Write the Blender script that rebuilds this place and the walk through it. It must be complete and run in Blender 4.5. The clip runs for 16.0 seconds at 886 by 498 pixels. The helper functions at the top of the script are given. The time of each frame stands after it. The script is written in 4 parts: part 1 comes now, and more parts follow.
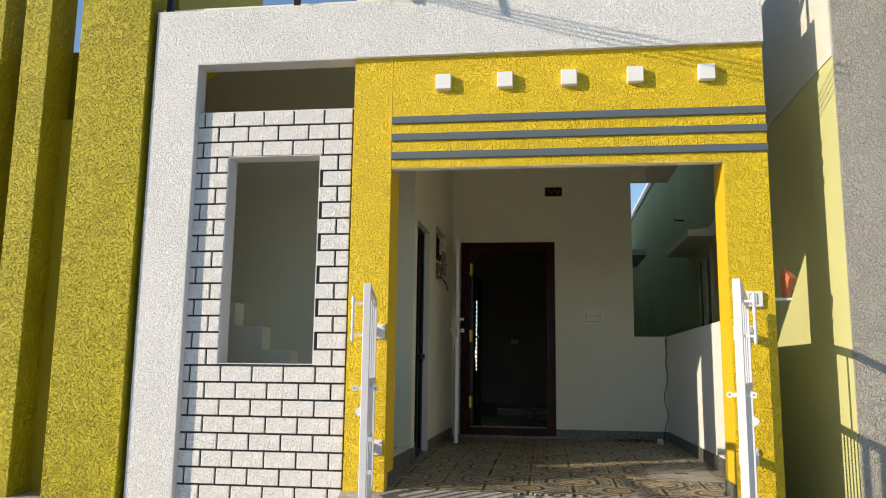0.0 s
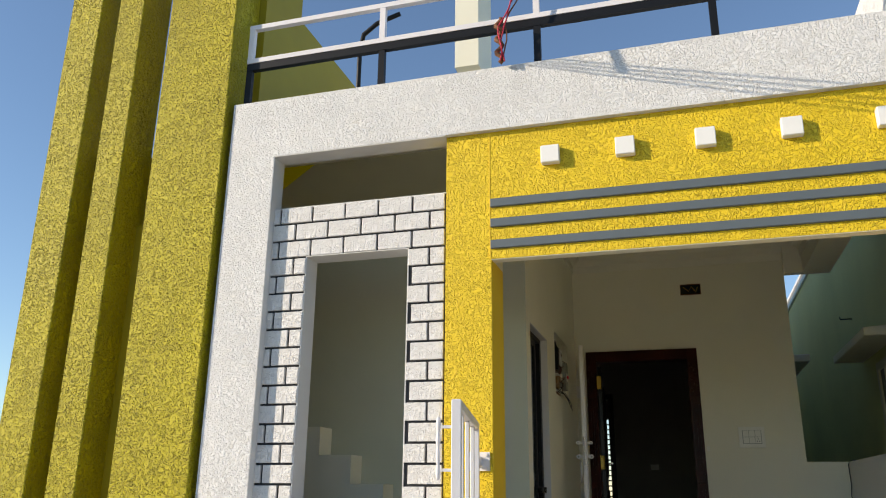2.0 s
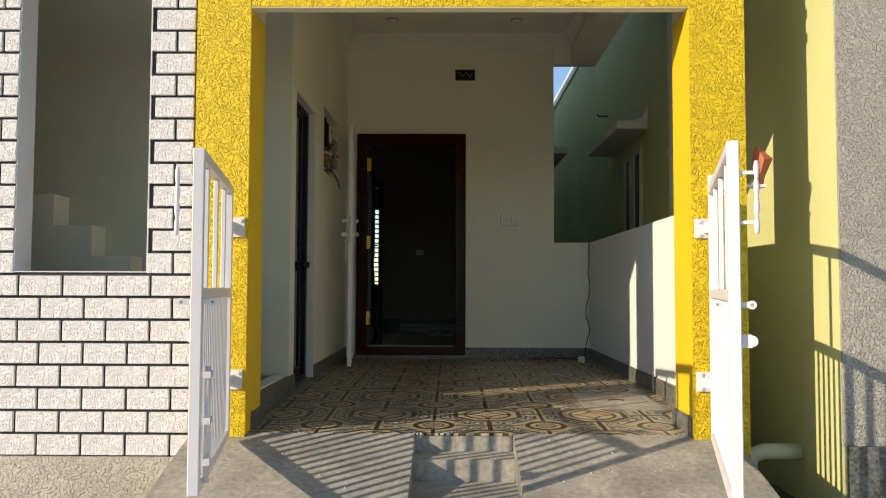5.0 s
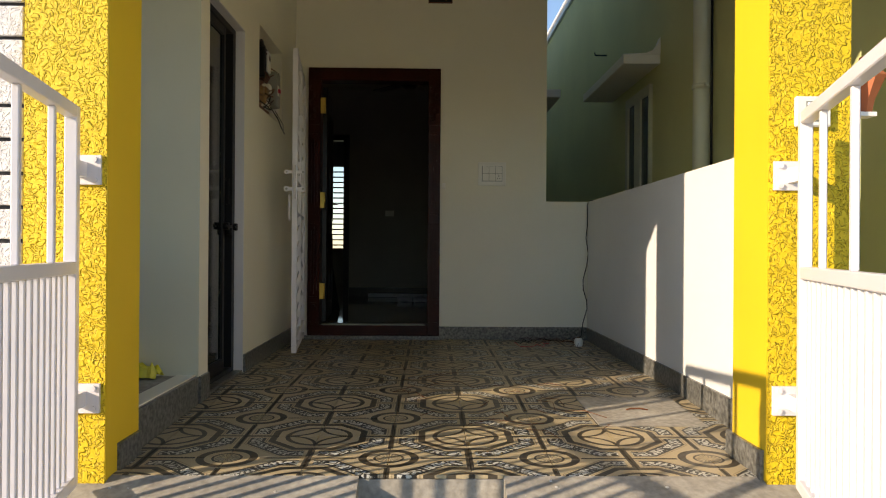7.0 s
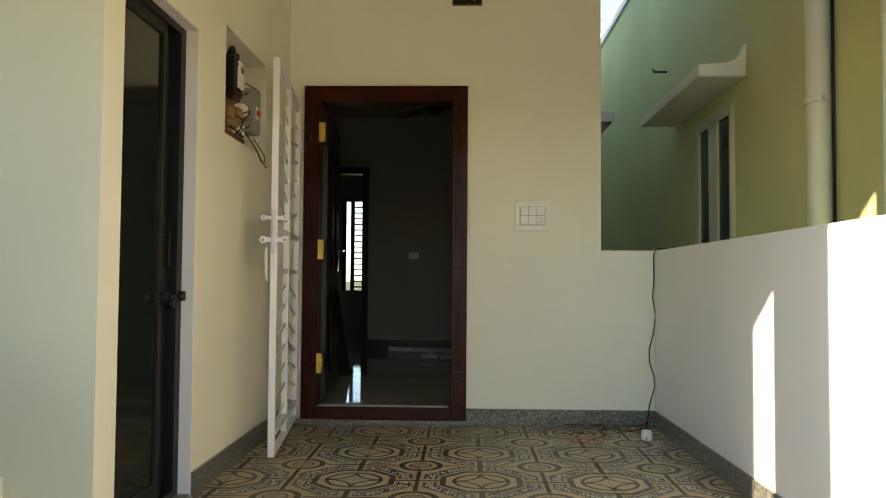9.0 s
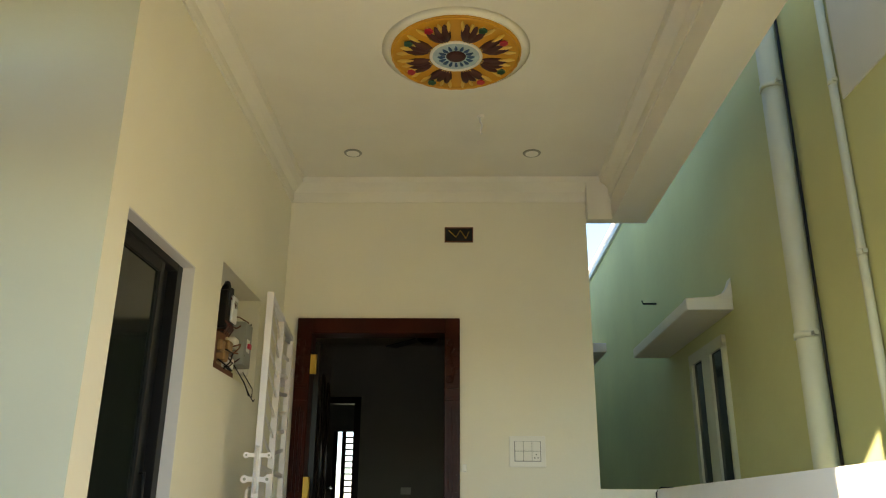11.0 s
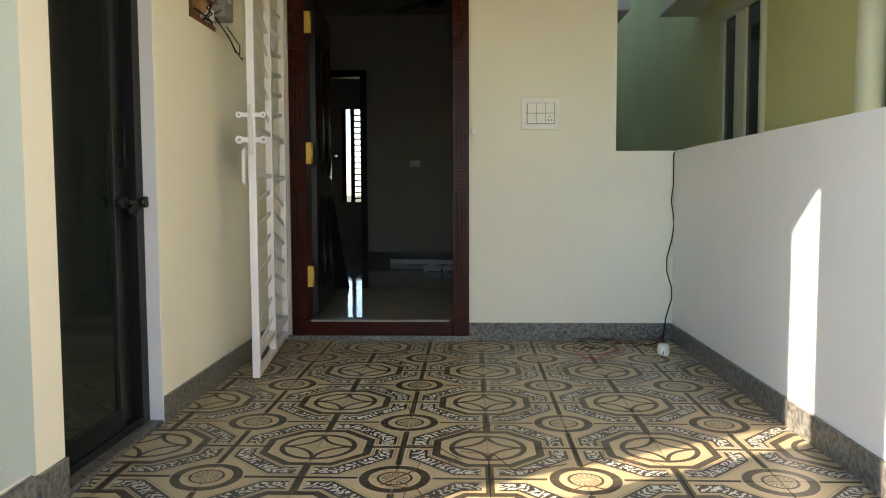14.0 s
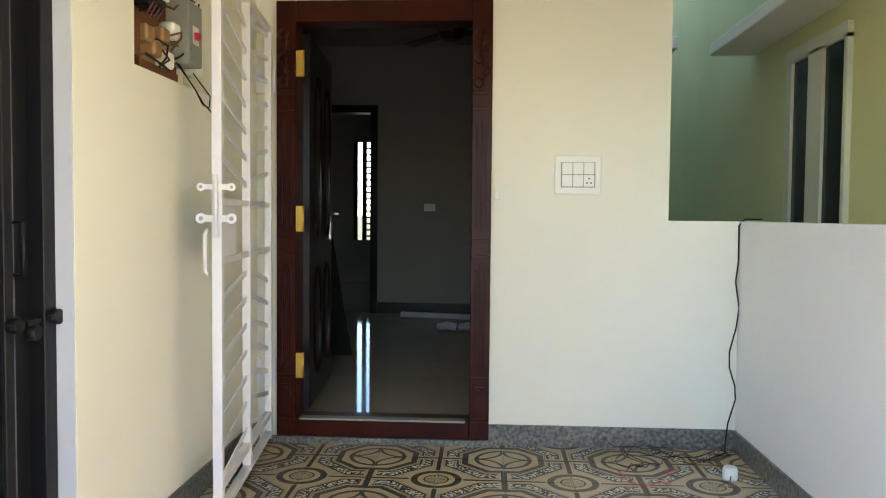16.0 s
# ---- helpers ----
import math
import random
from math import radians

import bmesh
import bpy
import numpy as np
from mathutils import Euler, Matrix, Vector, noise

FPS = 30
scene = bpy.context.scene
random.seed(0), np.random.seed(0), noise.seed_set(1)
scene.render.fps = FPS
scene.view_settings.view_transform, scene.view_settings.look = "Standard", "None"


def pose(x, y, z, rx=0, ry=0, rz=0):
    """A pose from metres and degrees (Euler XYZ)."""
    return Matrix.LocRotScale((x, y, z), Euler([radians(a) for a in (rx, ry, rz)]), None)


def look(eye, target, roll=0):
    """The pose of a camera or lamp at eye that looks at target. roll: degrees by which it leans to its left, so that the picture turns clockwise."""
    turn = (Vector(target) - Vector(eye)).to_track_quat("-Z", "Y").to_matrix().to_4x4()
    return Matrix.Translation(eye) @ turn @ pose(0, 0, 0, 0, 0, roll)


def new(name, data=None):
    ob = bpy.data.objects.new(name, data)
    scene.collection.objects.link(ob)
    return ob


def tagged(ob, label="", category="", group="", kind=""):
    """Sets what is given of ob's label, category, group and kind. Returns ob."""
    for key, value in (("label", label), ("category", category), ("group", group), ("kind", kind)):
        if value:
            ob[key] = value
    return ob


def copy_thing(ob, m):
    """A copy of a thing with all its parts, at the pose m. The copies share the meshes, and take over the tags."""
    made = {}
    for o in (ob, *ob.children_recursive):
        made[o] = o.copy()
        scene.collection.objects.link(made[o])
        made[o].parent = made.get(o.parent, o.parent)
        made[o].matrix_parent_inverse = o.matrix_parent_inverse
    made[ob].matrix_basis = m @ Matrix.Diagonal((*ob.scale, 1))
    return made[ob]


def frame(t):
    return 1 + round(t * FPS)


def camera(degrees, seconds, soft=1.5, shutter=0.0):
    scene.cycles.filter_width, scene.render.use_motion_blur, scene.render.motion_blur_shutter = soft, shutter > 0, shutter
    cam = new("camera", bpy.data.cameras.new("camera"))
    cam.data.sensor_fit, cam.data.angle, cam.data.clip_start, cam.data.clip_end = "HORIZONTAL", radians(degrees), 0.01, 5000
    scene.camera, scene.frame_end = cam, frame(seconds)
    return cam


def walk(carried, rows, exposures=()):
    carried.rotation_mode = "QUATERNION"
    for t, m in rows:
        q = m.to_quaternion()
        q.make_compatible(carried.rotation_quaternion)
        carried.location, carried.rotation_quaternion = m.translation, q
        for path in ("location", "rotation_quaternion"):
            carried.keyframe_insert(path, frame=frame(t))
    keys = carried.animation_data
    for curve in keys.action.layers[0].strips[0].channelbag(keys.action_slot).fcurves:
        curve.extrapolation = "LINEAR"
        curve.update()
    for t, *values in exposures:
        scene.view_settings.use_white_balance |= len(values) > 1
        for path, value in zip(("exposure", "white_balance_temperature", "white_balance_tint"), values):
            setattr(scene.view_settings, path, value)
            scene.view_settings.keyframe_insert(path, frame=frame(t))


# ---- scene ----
cam = camera(59.1, 16.0, soft=1.1)
PATH = [
    (0, (0.269, -0.069, 0.742), (0.008, 1.89, 1.05), 0.7),
    (0.5, (0.301, 0.299, 0.747), (-0.037, 2.229, 1.144), 0.9),
    (1, (0.325, 0.63, 0.815), (-0.013, 2.522, 1.37), 1.2),
    (1.5, (0.245, 0.854, 0.844), (-0.135, 2.713, 1.477), 0.8),
    (2, (0.2, 0.922, 0.834), (-0.357, 2.747, 1.432), 0.6),
    (2.5, (0.212, 0.94, 0.826), (-0.459, 2.769, 1.278), -0.1),
    (3, (0.206, 0.95, 0.793), (-0.425, 2.827, 1.075), -0.6),
    (3.5, (0.218, 0.974, 0.775), (-0.272, 2.901, 0.99), -0.1),
    (4, (0.233, 1.003, 0.767), (-0.035, 2.974, 0.978), 0.5),
    (4.5, (0.237, 1.042, 0.749), (0.127, 3.031, 0.927), 0.5),
    (5, (0.234, 1.227, 0.701), (0.211, 3.225, 0.799), 0.2),
    (7.5, (0.291, 2.933, 0.781), (0.327, 4.932, 0.781), 0.4),
    (8, (0.285, 3.302, 0.84), (0.322, 5.302, 0.834), 0.4),
    (8.5, (0.298, 3.582, 0.875), (0.312, 5.582, 0.857), 0.4),
    (9, (0.356, 3.853, 0.946), (0.3, 5.85, 1.026), 0.4),
    (9.5, (0.364, 3.932, 0.959), (0.311, 5.907, 1.268), 0.4),
    (10, (0.359, 3.927, 0.961), (0.309, 5.877, 1.404), 0.3),
    (12.3, (0.405, 3.84, 1.035), (0.364, 5.685, 1.807), 0.6),
    (12.5, (0.396, 3.878, 1.018), (0.360, 5.755, 1.708), 0.4),
    (13, (0.351, 3.984, 0.964), (0.327, 5.939, 1.386), 0.2),
    (13.5, (0.316, 4.072, 0.911), (0.299, 6.068, 1.041), 0.1),
    (14, (0.38, 4.264, 0.899), (0.309, 6.258, 0.757), -0.2),
    (14.5, (0.399, 4.427, 0.913), (0.301, 6.408, 0.66), -0.2),
    (15, (0.349, 4.69, 0.937), (0.27, 6.67, 0.672), 0.2),
    (15.5, (0.329, 4.883, 1.105), (0.255, 6.873, 0.919), 0.4),
    (16, (0.353, 5.075, 1.17), (0.24, 7.07, 1.083), 0.5),
]
EXPOSURES = [(0, 0.46, 7800, 12), (5, 0.54, 8200, 13), (7.5, 1.0, 8600, 18), (8.1, 1.62, 9400, 17), (9, 2.2, 9000, 14), (10.2, 2.38, 8200, 12), (12.3, 2.02, 9300, 10), (13, 2.42, 8700, 12), (13.5, 2.47, 8500, 14), (14.5, 2.52, 7600, 18), (15.3, 2.87, 7500, 18), (16, 3.17, 7400, 19)]
walk(cam, [(t, look(eye, target, roll)) for t, eye, target, roll in PATH], EXPOSURES)

# ---- light ----
sun_from = Vector((-1.792, -1.0, 0.753)).normalized()   # towards the sun
world = bpy.data.worlds.new("sky")
scene.world = world
world.use_nodes = True
wn = world.node_tree.nodes
sky = wn.new("ShaderNodeTexSky")
sky.sky_type, sky.sun_disc = "NISHITA", False
sky.sun_elevation = math.asin(sun_from.z)
sky.sun_rotation = math.atan2(sun_from.x, sun_from.y)
sky.air_density, sky.dust_density, sky.ozone_density = 1.0, 0.1, 5.0
world.node_tree.links.new(sky.outputs[0], wn["Background"].inputs[0])
wn["Background"].inputs[1].default_value = 0.15
sun = new("sun", bpy.data.lights.new("sun", "SUN"))
sun.data.energy, sun.data.angle, sun.data.color = 3.5, radians(0.5), (1.0, 0.94, 0.84)
sun.matrix_world = look(sun_from * 40, (0, 0, 0))


# ---- materials ----
def mat(name, color, rough=0.7, metal=0.0, bump=(), vary=0.0, vary_scale=3.0, grain=0.0, grain_scale=60.0, spec=0.5):
    """bump: rows (kind, scale, distance). vary: large stains; grain: fine speckle."""
    m = bpy.data.materials.new(name)
    m.use_nodes = True
    nt = m.node_tree
    n, l = nt.nodes, nt.links
    b = n["Principled BSDF"]
    b.inputs["Roughness"].default_value, b.inputs["Metallic"].default_value = rough, metal
    b.inputs["Specular IOR Level"].default_value = spec
    tc = n.new("ShaderNodeTexCoord")
    base = n.new("ShaderNodeRGB")
    base.outputs[0].default_value = (*color, 1)
    out = base.outputs[0]
    for amount, scale, detail in ((vary, vary_scale, 5), (grain, grain_scale, 3)):
        if amount:
            t = n.new("ShaderNodeTexNoise")
            t.inputs["Scale"].default_value, t.inputs["Detail"].default_value = scale, detail
            l.new(tc.outputs["Object"], t.inputs["Vector"])
            r = n.new("ShaderNodeMapRange")
            r.inputs["From Min"].default_value, r.inputs["From Max"].default_value = 0.3, 0.7
            r.inputs["To Min"].default_value, r.inputs["To Max"].default_value = 1 - amount, 1 + amount * 0.5
            l.new(t.outputs[0], r.inputs["Value"])
            mx = n.new("ShaderNodeVectorMath")
            mx.operation = "SCALE"
            l.new(out, mx.inputs[0])
            l.new(r.outputs[0], mx.inputs["Scale"])
            out = mx.outputs[0]
    l.new(out, b.inputs["Base Color"])
    normal = None
    for kind, scale, dist in bump:
        if kind == "noise":
            t = n.new("ShaderNodeTexNoise")
            t.inputs["Detail"].default_value = 4
            h = t.outputs[0]
        elif kind == "worm":
            # trowelled plaster: flat raised islands with crisp winding edges
            t = n.new("ShaderNodeTexNoise")
            t.inputs["Detail"].default_value, t.inputs["Distortion"].default_value = 2.0, 1.6
            c = n.new("ShaderNodeMapRange")
            c.interpolation_type = "SMOOTHSTEP"
            c.inputs["From Min"].default_value, c.inputs["From Max"].default_value = 0.44, 0.58
            l.new(t.outputs[0], c.inputs["Value"])
            h = c.outputs[0]
        t.inputs["Scale"].default_value = scale
        l.new(tc.outputs["Object"], t.inputs["Vector"])
        bp = n.new("ShaderNodeBump")
        bp.inputs["Strength"].default_value, bp.inputs["Distance"].default_value = 1.0, dist
        l.new(h, bp.inputs["Height"])
        if normal:
            l.new(normal, bp.inputs["Normal"])
        normal = bp.outputs[0]
    if normal:
        l.new(normal, b.inputs["Normal"])
    return m


WHITE_TEX = mat("white_texture_plaster", (0.80, 0.80, 0.80), 0.75, bump=(("worm", 50, 0.0055), ("noise", 80, 0.003)), vary=0.05, grain=0.05, grain_scale=60)
YELLOW = mat("yellow_texture_plaster", (0.82, 0.57, 0.02), 0.6, bump=(("worm", 42, 0.010), ("noise", 90, 0.002)), vary=0.06, vary_scale=2)
OLIVE = mat("olive_yellow_texture_plaster", (0.52, 0.43, 0.006), 0.65, bump=(("worm", 34, 0.034), ("noise", 90, 0.006)), vary=0.12, vary_scale=2, grain=0.15, grain_scale=45)
YELLOW_FLAT = mat("yellow_smooth_paint", (0.80, 0.52, 0.03), 0.5, vary=0.04)
# darker than the fins' olive: shade of recess and terrace is put into the colour
OLIVE_SHADED = mat("olive_smooth_paint_shaded", (0.33, 0.26, 0.008), 0.6, vary=0.08)
CREAM = mat("cream_wall_paint", (0.78, 0.755, 0.63), 0.65, vary=0.05, vary_scale=1.2, bump=(("noise", 9, 0.002),))
WHITE_WALL = mat("white_wall_paint", (0.78, 0.78, 0.76), 0.6, vary=0.04, vary_scale=1.2, bump=(("noise", 9, 0.002),))
CEIL = mat("ceiling_paint", (0.78, 0.76, 0.67), 0.7, vary=0.04)
REVEAL = mat("grey_white_reveal_paint", (0.62, 0.62, 0.62), 0.7, vary=0.05)
GREEN_WALL = mat("pale_green_render", (0.57, 0.575, 0.27), 0.8, vary=0.12, vary_scale=0.8, bump=(("noise", 12, 0.003),))
GREY_TEX = mat("grey_texture_plaster", (0.43, 0.405, 0.35), 0.85, bump=(("worm", 48, 0.008), ("noise", 90, 0.003)), vary=0.08)
PLINTH = mat("rough_plinth_plaster", (0.50, 0.47, 0.40), 0.9, bump=(("worm", 38, 0.006), ("noise", 80, 0.003)), vary=0.12)
BRICK = mat("white_cladding_brick", (0.78, 0.77, 0.76), 0.8, bump=(("noise", 60, 0.005), ("worm", 50, 0.004)), vary=0.05, grain=0.06, grain_scale=50)
JOINT = mat("dark_joint", (0.045, 0.045, 0.05), 0.9)
STRIPE = mat("slate_stripe_paint", (0.10, 0.125, 0.14), 0.5, vary=0.06)
GRANITE = mat("grey_granite", (0.16, 0.16, 0.145), 0.35, grain=0.75, grain_scale=55, vary=0.15)
CRUMB = mat("plaster_crumb", (0.56, 0.54, 0.49), 0.9)
CONCRETE = mat("worn_concrete", (0.37, 0.345, 0.29), 0.9, vary=0.3, vary_scale=4, grain=0.25, grain_scale=40, bump=(("noise", 30, 0.003),))
DARKWOOD = mat("polished_dark_red_wood", (0.040, 0.0065, 0.0035), 0.32, vary=0.35, vary_scale=6, spec=0.15)
BLACKWOOD = mat("dark_door_wood", (0.010, 0.007, 0.006), 0.3, vary=0.2, spec=0.3)
WHITE_STEEL = mat("white_enamel_steel", (0.74, 0.72, 0.74), 0.35, vary=0.05)
BLACK_STEEL = mat("black_steel", (0.008, 0.008, 0.009), 0.45, spec=0.25)
BRASS = mat("brass", (0.75, 0.5, 0.12), 0.3, 1.0)
CHROME = mat("chrome", (0.7, 0.7, 0.7), 0.2, 1.0)
PLASTIC = mat("ivory_plastic", (0.80, 0.79, 0.73), 0.35)
PVC = mat("pale_pvc", (0.56, 0.57, 0.42), 0.5, vary=0.06)
DARKPANE = mat("dark_window_glass", (0.006, 0.009, 0.007), 0.12, spec=0.2)
TINT = mat("dark_tinted_glass", (0.012, 0.016, 0.014), 0.08)
SOIL = mat("dry_soil_grass", (0.12, 0.125, 0.045), 1.0, vary=0.4, vary_scale=0.5, grain=0.3, grain_scale=8, bump=(("noise", 5, 0.05),))
ROOMWALL = mat("room_wall_paint", (0.36, 0.33, 0.28), 0.7, vary=0.04)
ROOMFLOOR = mat("polished_vitrified_floor", (0.42, 0.37, 0.27), 0.05, vary=0.08)
PALE = mat("pale_grey_wall_paint", (0.62, 0.62, 0.55), 0.8, vary=0.06)
# made paler so the unseen street throws more sunlight into the porch
ROAD = mat("pale_dusty_concrete_bounce", (0.54, 0.50, 0.43), 0.95, vary=0.15, vary_scale=0.8, grain=0.1)
# yellow with sunlight in its colour, for the wedge over the stairs
SUNLIT_YELLOW = mat("sunlit_yellow", (0.82, 0.74, 0.02), 0.6, vary=0.05)
ALCOVE = mat("pale_grey_green_paint", (0.58, 0.575, 0.43), 0.7, vary=0.06, vary_scale=1.5, bump=(("noise", 8, 0.002),))
BROWN = mat("rusty_brown_board", (0.16, 0.055, 0.02), 0.7, vary=0.3)
ORANGE = mat("gilded_ochre", (0.62, 0.30, 0.03), 0.45, vary=0.1)
TAN = mat("tan_bakelite", (0.30, 0.17, 0.07), 0.5, vary=0.3, vary_scale=20)
MAROON = mat("dark_maroon", (0.06, 0.012, 0.01), 0.6)
BLUE = mat("blue_paint", (0.03, 0.09, 0.2), 0.5)
GREENP = mat("green_paint", (0.02, 0.12, 0.06), 0.5)
GREYBOX = mat("grey_metal_box", (0.28, 0.29, 0.25), 0.5)
LEAF = mat("tree_foliage", (0.035, 0.05, 0.018), 0.8, vary=0.4, vary_scale=2)
BARK = mat("bark", (0.08, 0.06, 0.04), 0.9)
PACKET = mat("yellow_snack_foil", (0.62, 0.55, 0.03), 0.3, vary=0.2, vary_scale=20)
GREYBLUE = mat("grey_blue_aluminium", (0.10, 0.115, 0.15), 0.4)
PALEBLUE = mat("pale_blue_paint", (0.42, 0.55, 0.58), 0.5, vary=0.1, vary_scale=30)
GILT = mat("gilt_paint", (0.75, 0.50, 0.12), 0.4)
WEED = mat("weed_green", (0.07, 0.10, 0.025), 0.9, vary=0.4, vary_scale=1)
RED = mat("red_plastic", (0.6, 0.03, 0.06), 0.4)
TERRACOTTA = mat("terracotta", (0.5, 0.14, 0.06), 0.8)


# ---- mesh helpers ----
def box(bm, x0, x1, y0, y1, z0, z1):
    vs = [bm.verts.new((x, y, z)) for z in (z0, z1) for y in (y0, y1) for x in (x0, x1)]
    for f in ((0, 2, 3, 1), (4, 5, 7, 6), (0, 1, 5, 4), (2, 6, 7, 3), (0, 4, 6, 2), (1, 3, 7, 5)):
        bm.faces.new([vs[i] for i in f])
    return vs


def prism(bm, outline, axis, a, b):
    """A closed outline (two coordinates a point) drawn out along an axis (0 x, 1 y, 2 z) from a to b."""
    def at(p, q):
        return [(q, p[0], p[1]), (p[0], q, p[1]), (p[0], p[1], q)][axis]
    lo = [bm.verts.new(at(p, a)) for p in outline]
    hi = [bm.verts.new(at(p, b)) for p in outline]
    k = len(outline)
    bm.faces.new(lo), bm.faces.new(hi[::-1])
    for i in range(k):
        bm.faces.new((lo[i], hi[i], hi[(i + 1) % k], lo[(i + 1) % k]))


def tube(bm, points, r, sides=8, closed=False):
    """A round bar along a line of points; r: one radius, or one for each point."""
    pts = [Vector(p) for p in points]
    rs = r if isinstance(r, (list, tuple)) else [r] * len(pts)
    rings, side = [], None
    for i, p in enumerate(pts):
        a, b = pts[max(i - 1, 0)], pts[min(i + 1, len(pts) - 1)]
        if closed:
            a, b = pts[i - 1], pts[(i + 1) % len(pts)]
        d = (b - a).normalized()
        if side is None:
            side = d.orthogonal().normalized()
        side = (side - d * side.dot(d)).normalized()
        up = d.cross(side)
        rings.append([bm.verts.new(p + (side * math.cos(t) + up * math.sin(t)) * rs[i]) for t in [2 * math.pi * j / sides for j in range(sides)]])
    pairs = list(zip(rings, rings[1:])) + ([(rings[-1], rings[0])] if closed else [])
    for p, q in pairs:
        for j in range(sides):
            f = bm.faces.new((p[j], p[(j + 1) % sides], q[(j + 1) % sides], q[j]))
            f.smooth = sides > 5
    if not closed:
        bm.faces.new(rings[0][::-1]), bm.faces.new(rings[-1])


def disc(bm, centre, axis, r, depth, sides=20):
    c, d = Vector(centre), Vector(axis).normalized()
    tube(bm, [c, c + d * depth], r, sides)


def bar(bm, p, q, w, h=None):
    """A square bar from p to q, w wide and h deep."""
    h = h or w
    p, q = Vector(p), Vector(q)
    d = (q - p).normalized()
    s = d.cross(Vector((0, 0, 1)))
    s = Vector((1, 0, 0)) if s.length < 1e-3 else s.normalized()
    u = s.cross(d)
    ring = [[bm.verts.new(e + s * a * w / 2 + u * b * h / 2) for a, b in ((-1, -1), (1, -1), (1, 1), (-1, 1))] for e in (p, q)]
    bm.faces.new(ring[0][::-1]), bm.faces.new(ring[1])
    for i in range(4):
        bm.faces.new((ring[0][i], ring[0][(i + 1) % 4], ring[1][(i + 1) % 4], ring[1][i]))


def finish(name, bm, material, bevel=0.0):
    bmesh.ops.recalc_face_normals(bm, faces=bm.faces)
    if bevel:
        bmesh.ops.bevel(bm, geom=bm.edges[:], offset=bevel, segments=1, affect="EDGES", clamp_overlap=True)
    me = bpy.data.meshes.new(name)
    bm.to_mesh(me)
    bm.free()
    for m in material if isinstance(material, (list, tuple)) else [material]:
        me.materials.append(m)
    return new(name, me)


def part(name, bm, material, parent, label="", bevel=0.0, kind=""):
    ob = finish(name, bm, material, bevel)
    ob.parent = parent
    ob.matrix_parent_inverse = Matrix.Identity(4)
    m = parent.matrix_world if parent else None
    return tagged(ob, label, kind=kind)


def thing(name, at, label, category, group=""):
    """An Empty at the thing's base; its parts are built in its own coordinates."""
    ob = new(name)
    ob.location = at
    ob.empty_display_size = 0.1
    return tagged(ob, label, category, group)


# the street side lies a little lower than the porch floor: pieces of the facade are seated by this
SEAT = Matrix.Translation((0, -0.04, -0.048))


def seated(ob):
    if ob.type == "MESH":
        ob.data.transform(SEAT)
    else:
        ob.matrix_basis = SEAT @ Matrix.Translation(ob.location)
    return ob


def structure(name, material, boxes, label="", bevel=0.0):
    bm = bmesh.new()
    for b in boxes:
        box(bm, *b)
    return tagged(finish(name, bm, material, bevel), label, kind="structure")


def boxes_part(name, material, parent, boxes, label="", bevel=0.0):
    bm = bmesh.new()
    for b in boxes:
        box(bm, *b)
    return part(name, bm, material, parent, label, bevel)


# ---- the plan ----
XL, XR, YD = -0.83, 1.605, 9.035          # porch: left wall, right parapet, door wall
YW, YY, YB, YIN = 5.22, 5.26, 5.285, 5.50  # facade faces: white, yellow, brick, inner
OL, OR, OT = -0.815, 1.456, 2.205          # porch opening
ROOF, CEILZ = 3.42, 3.25
NX = 2.165                                # neighbour's side wall


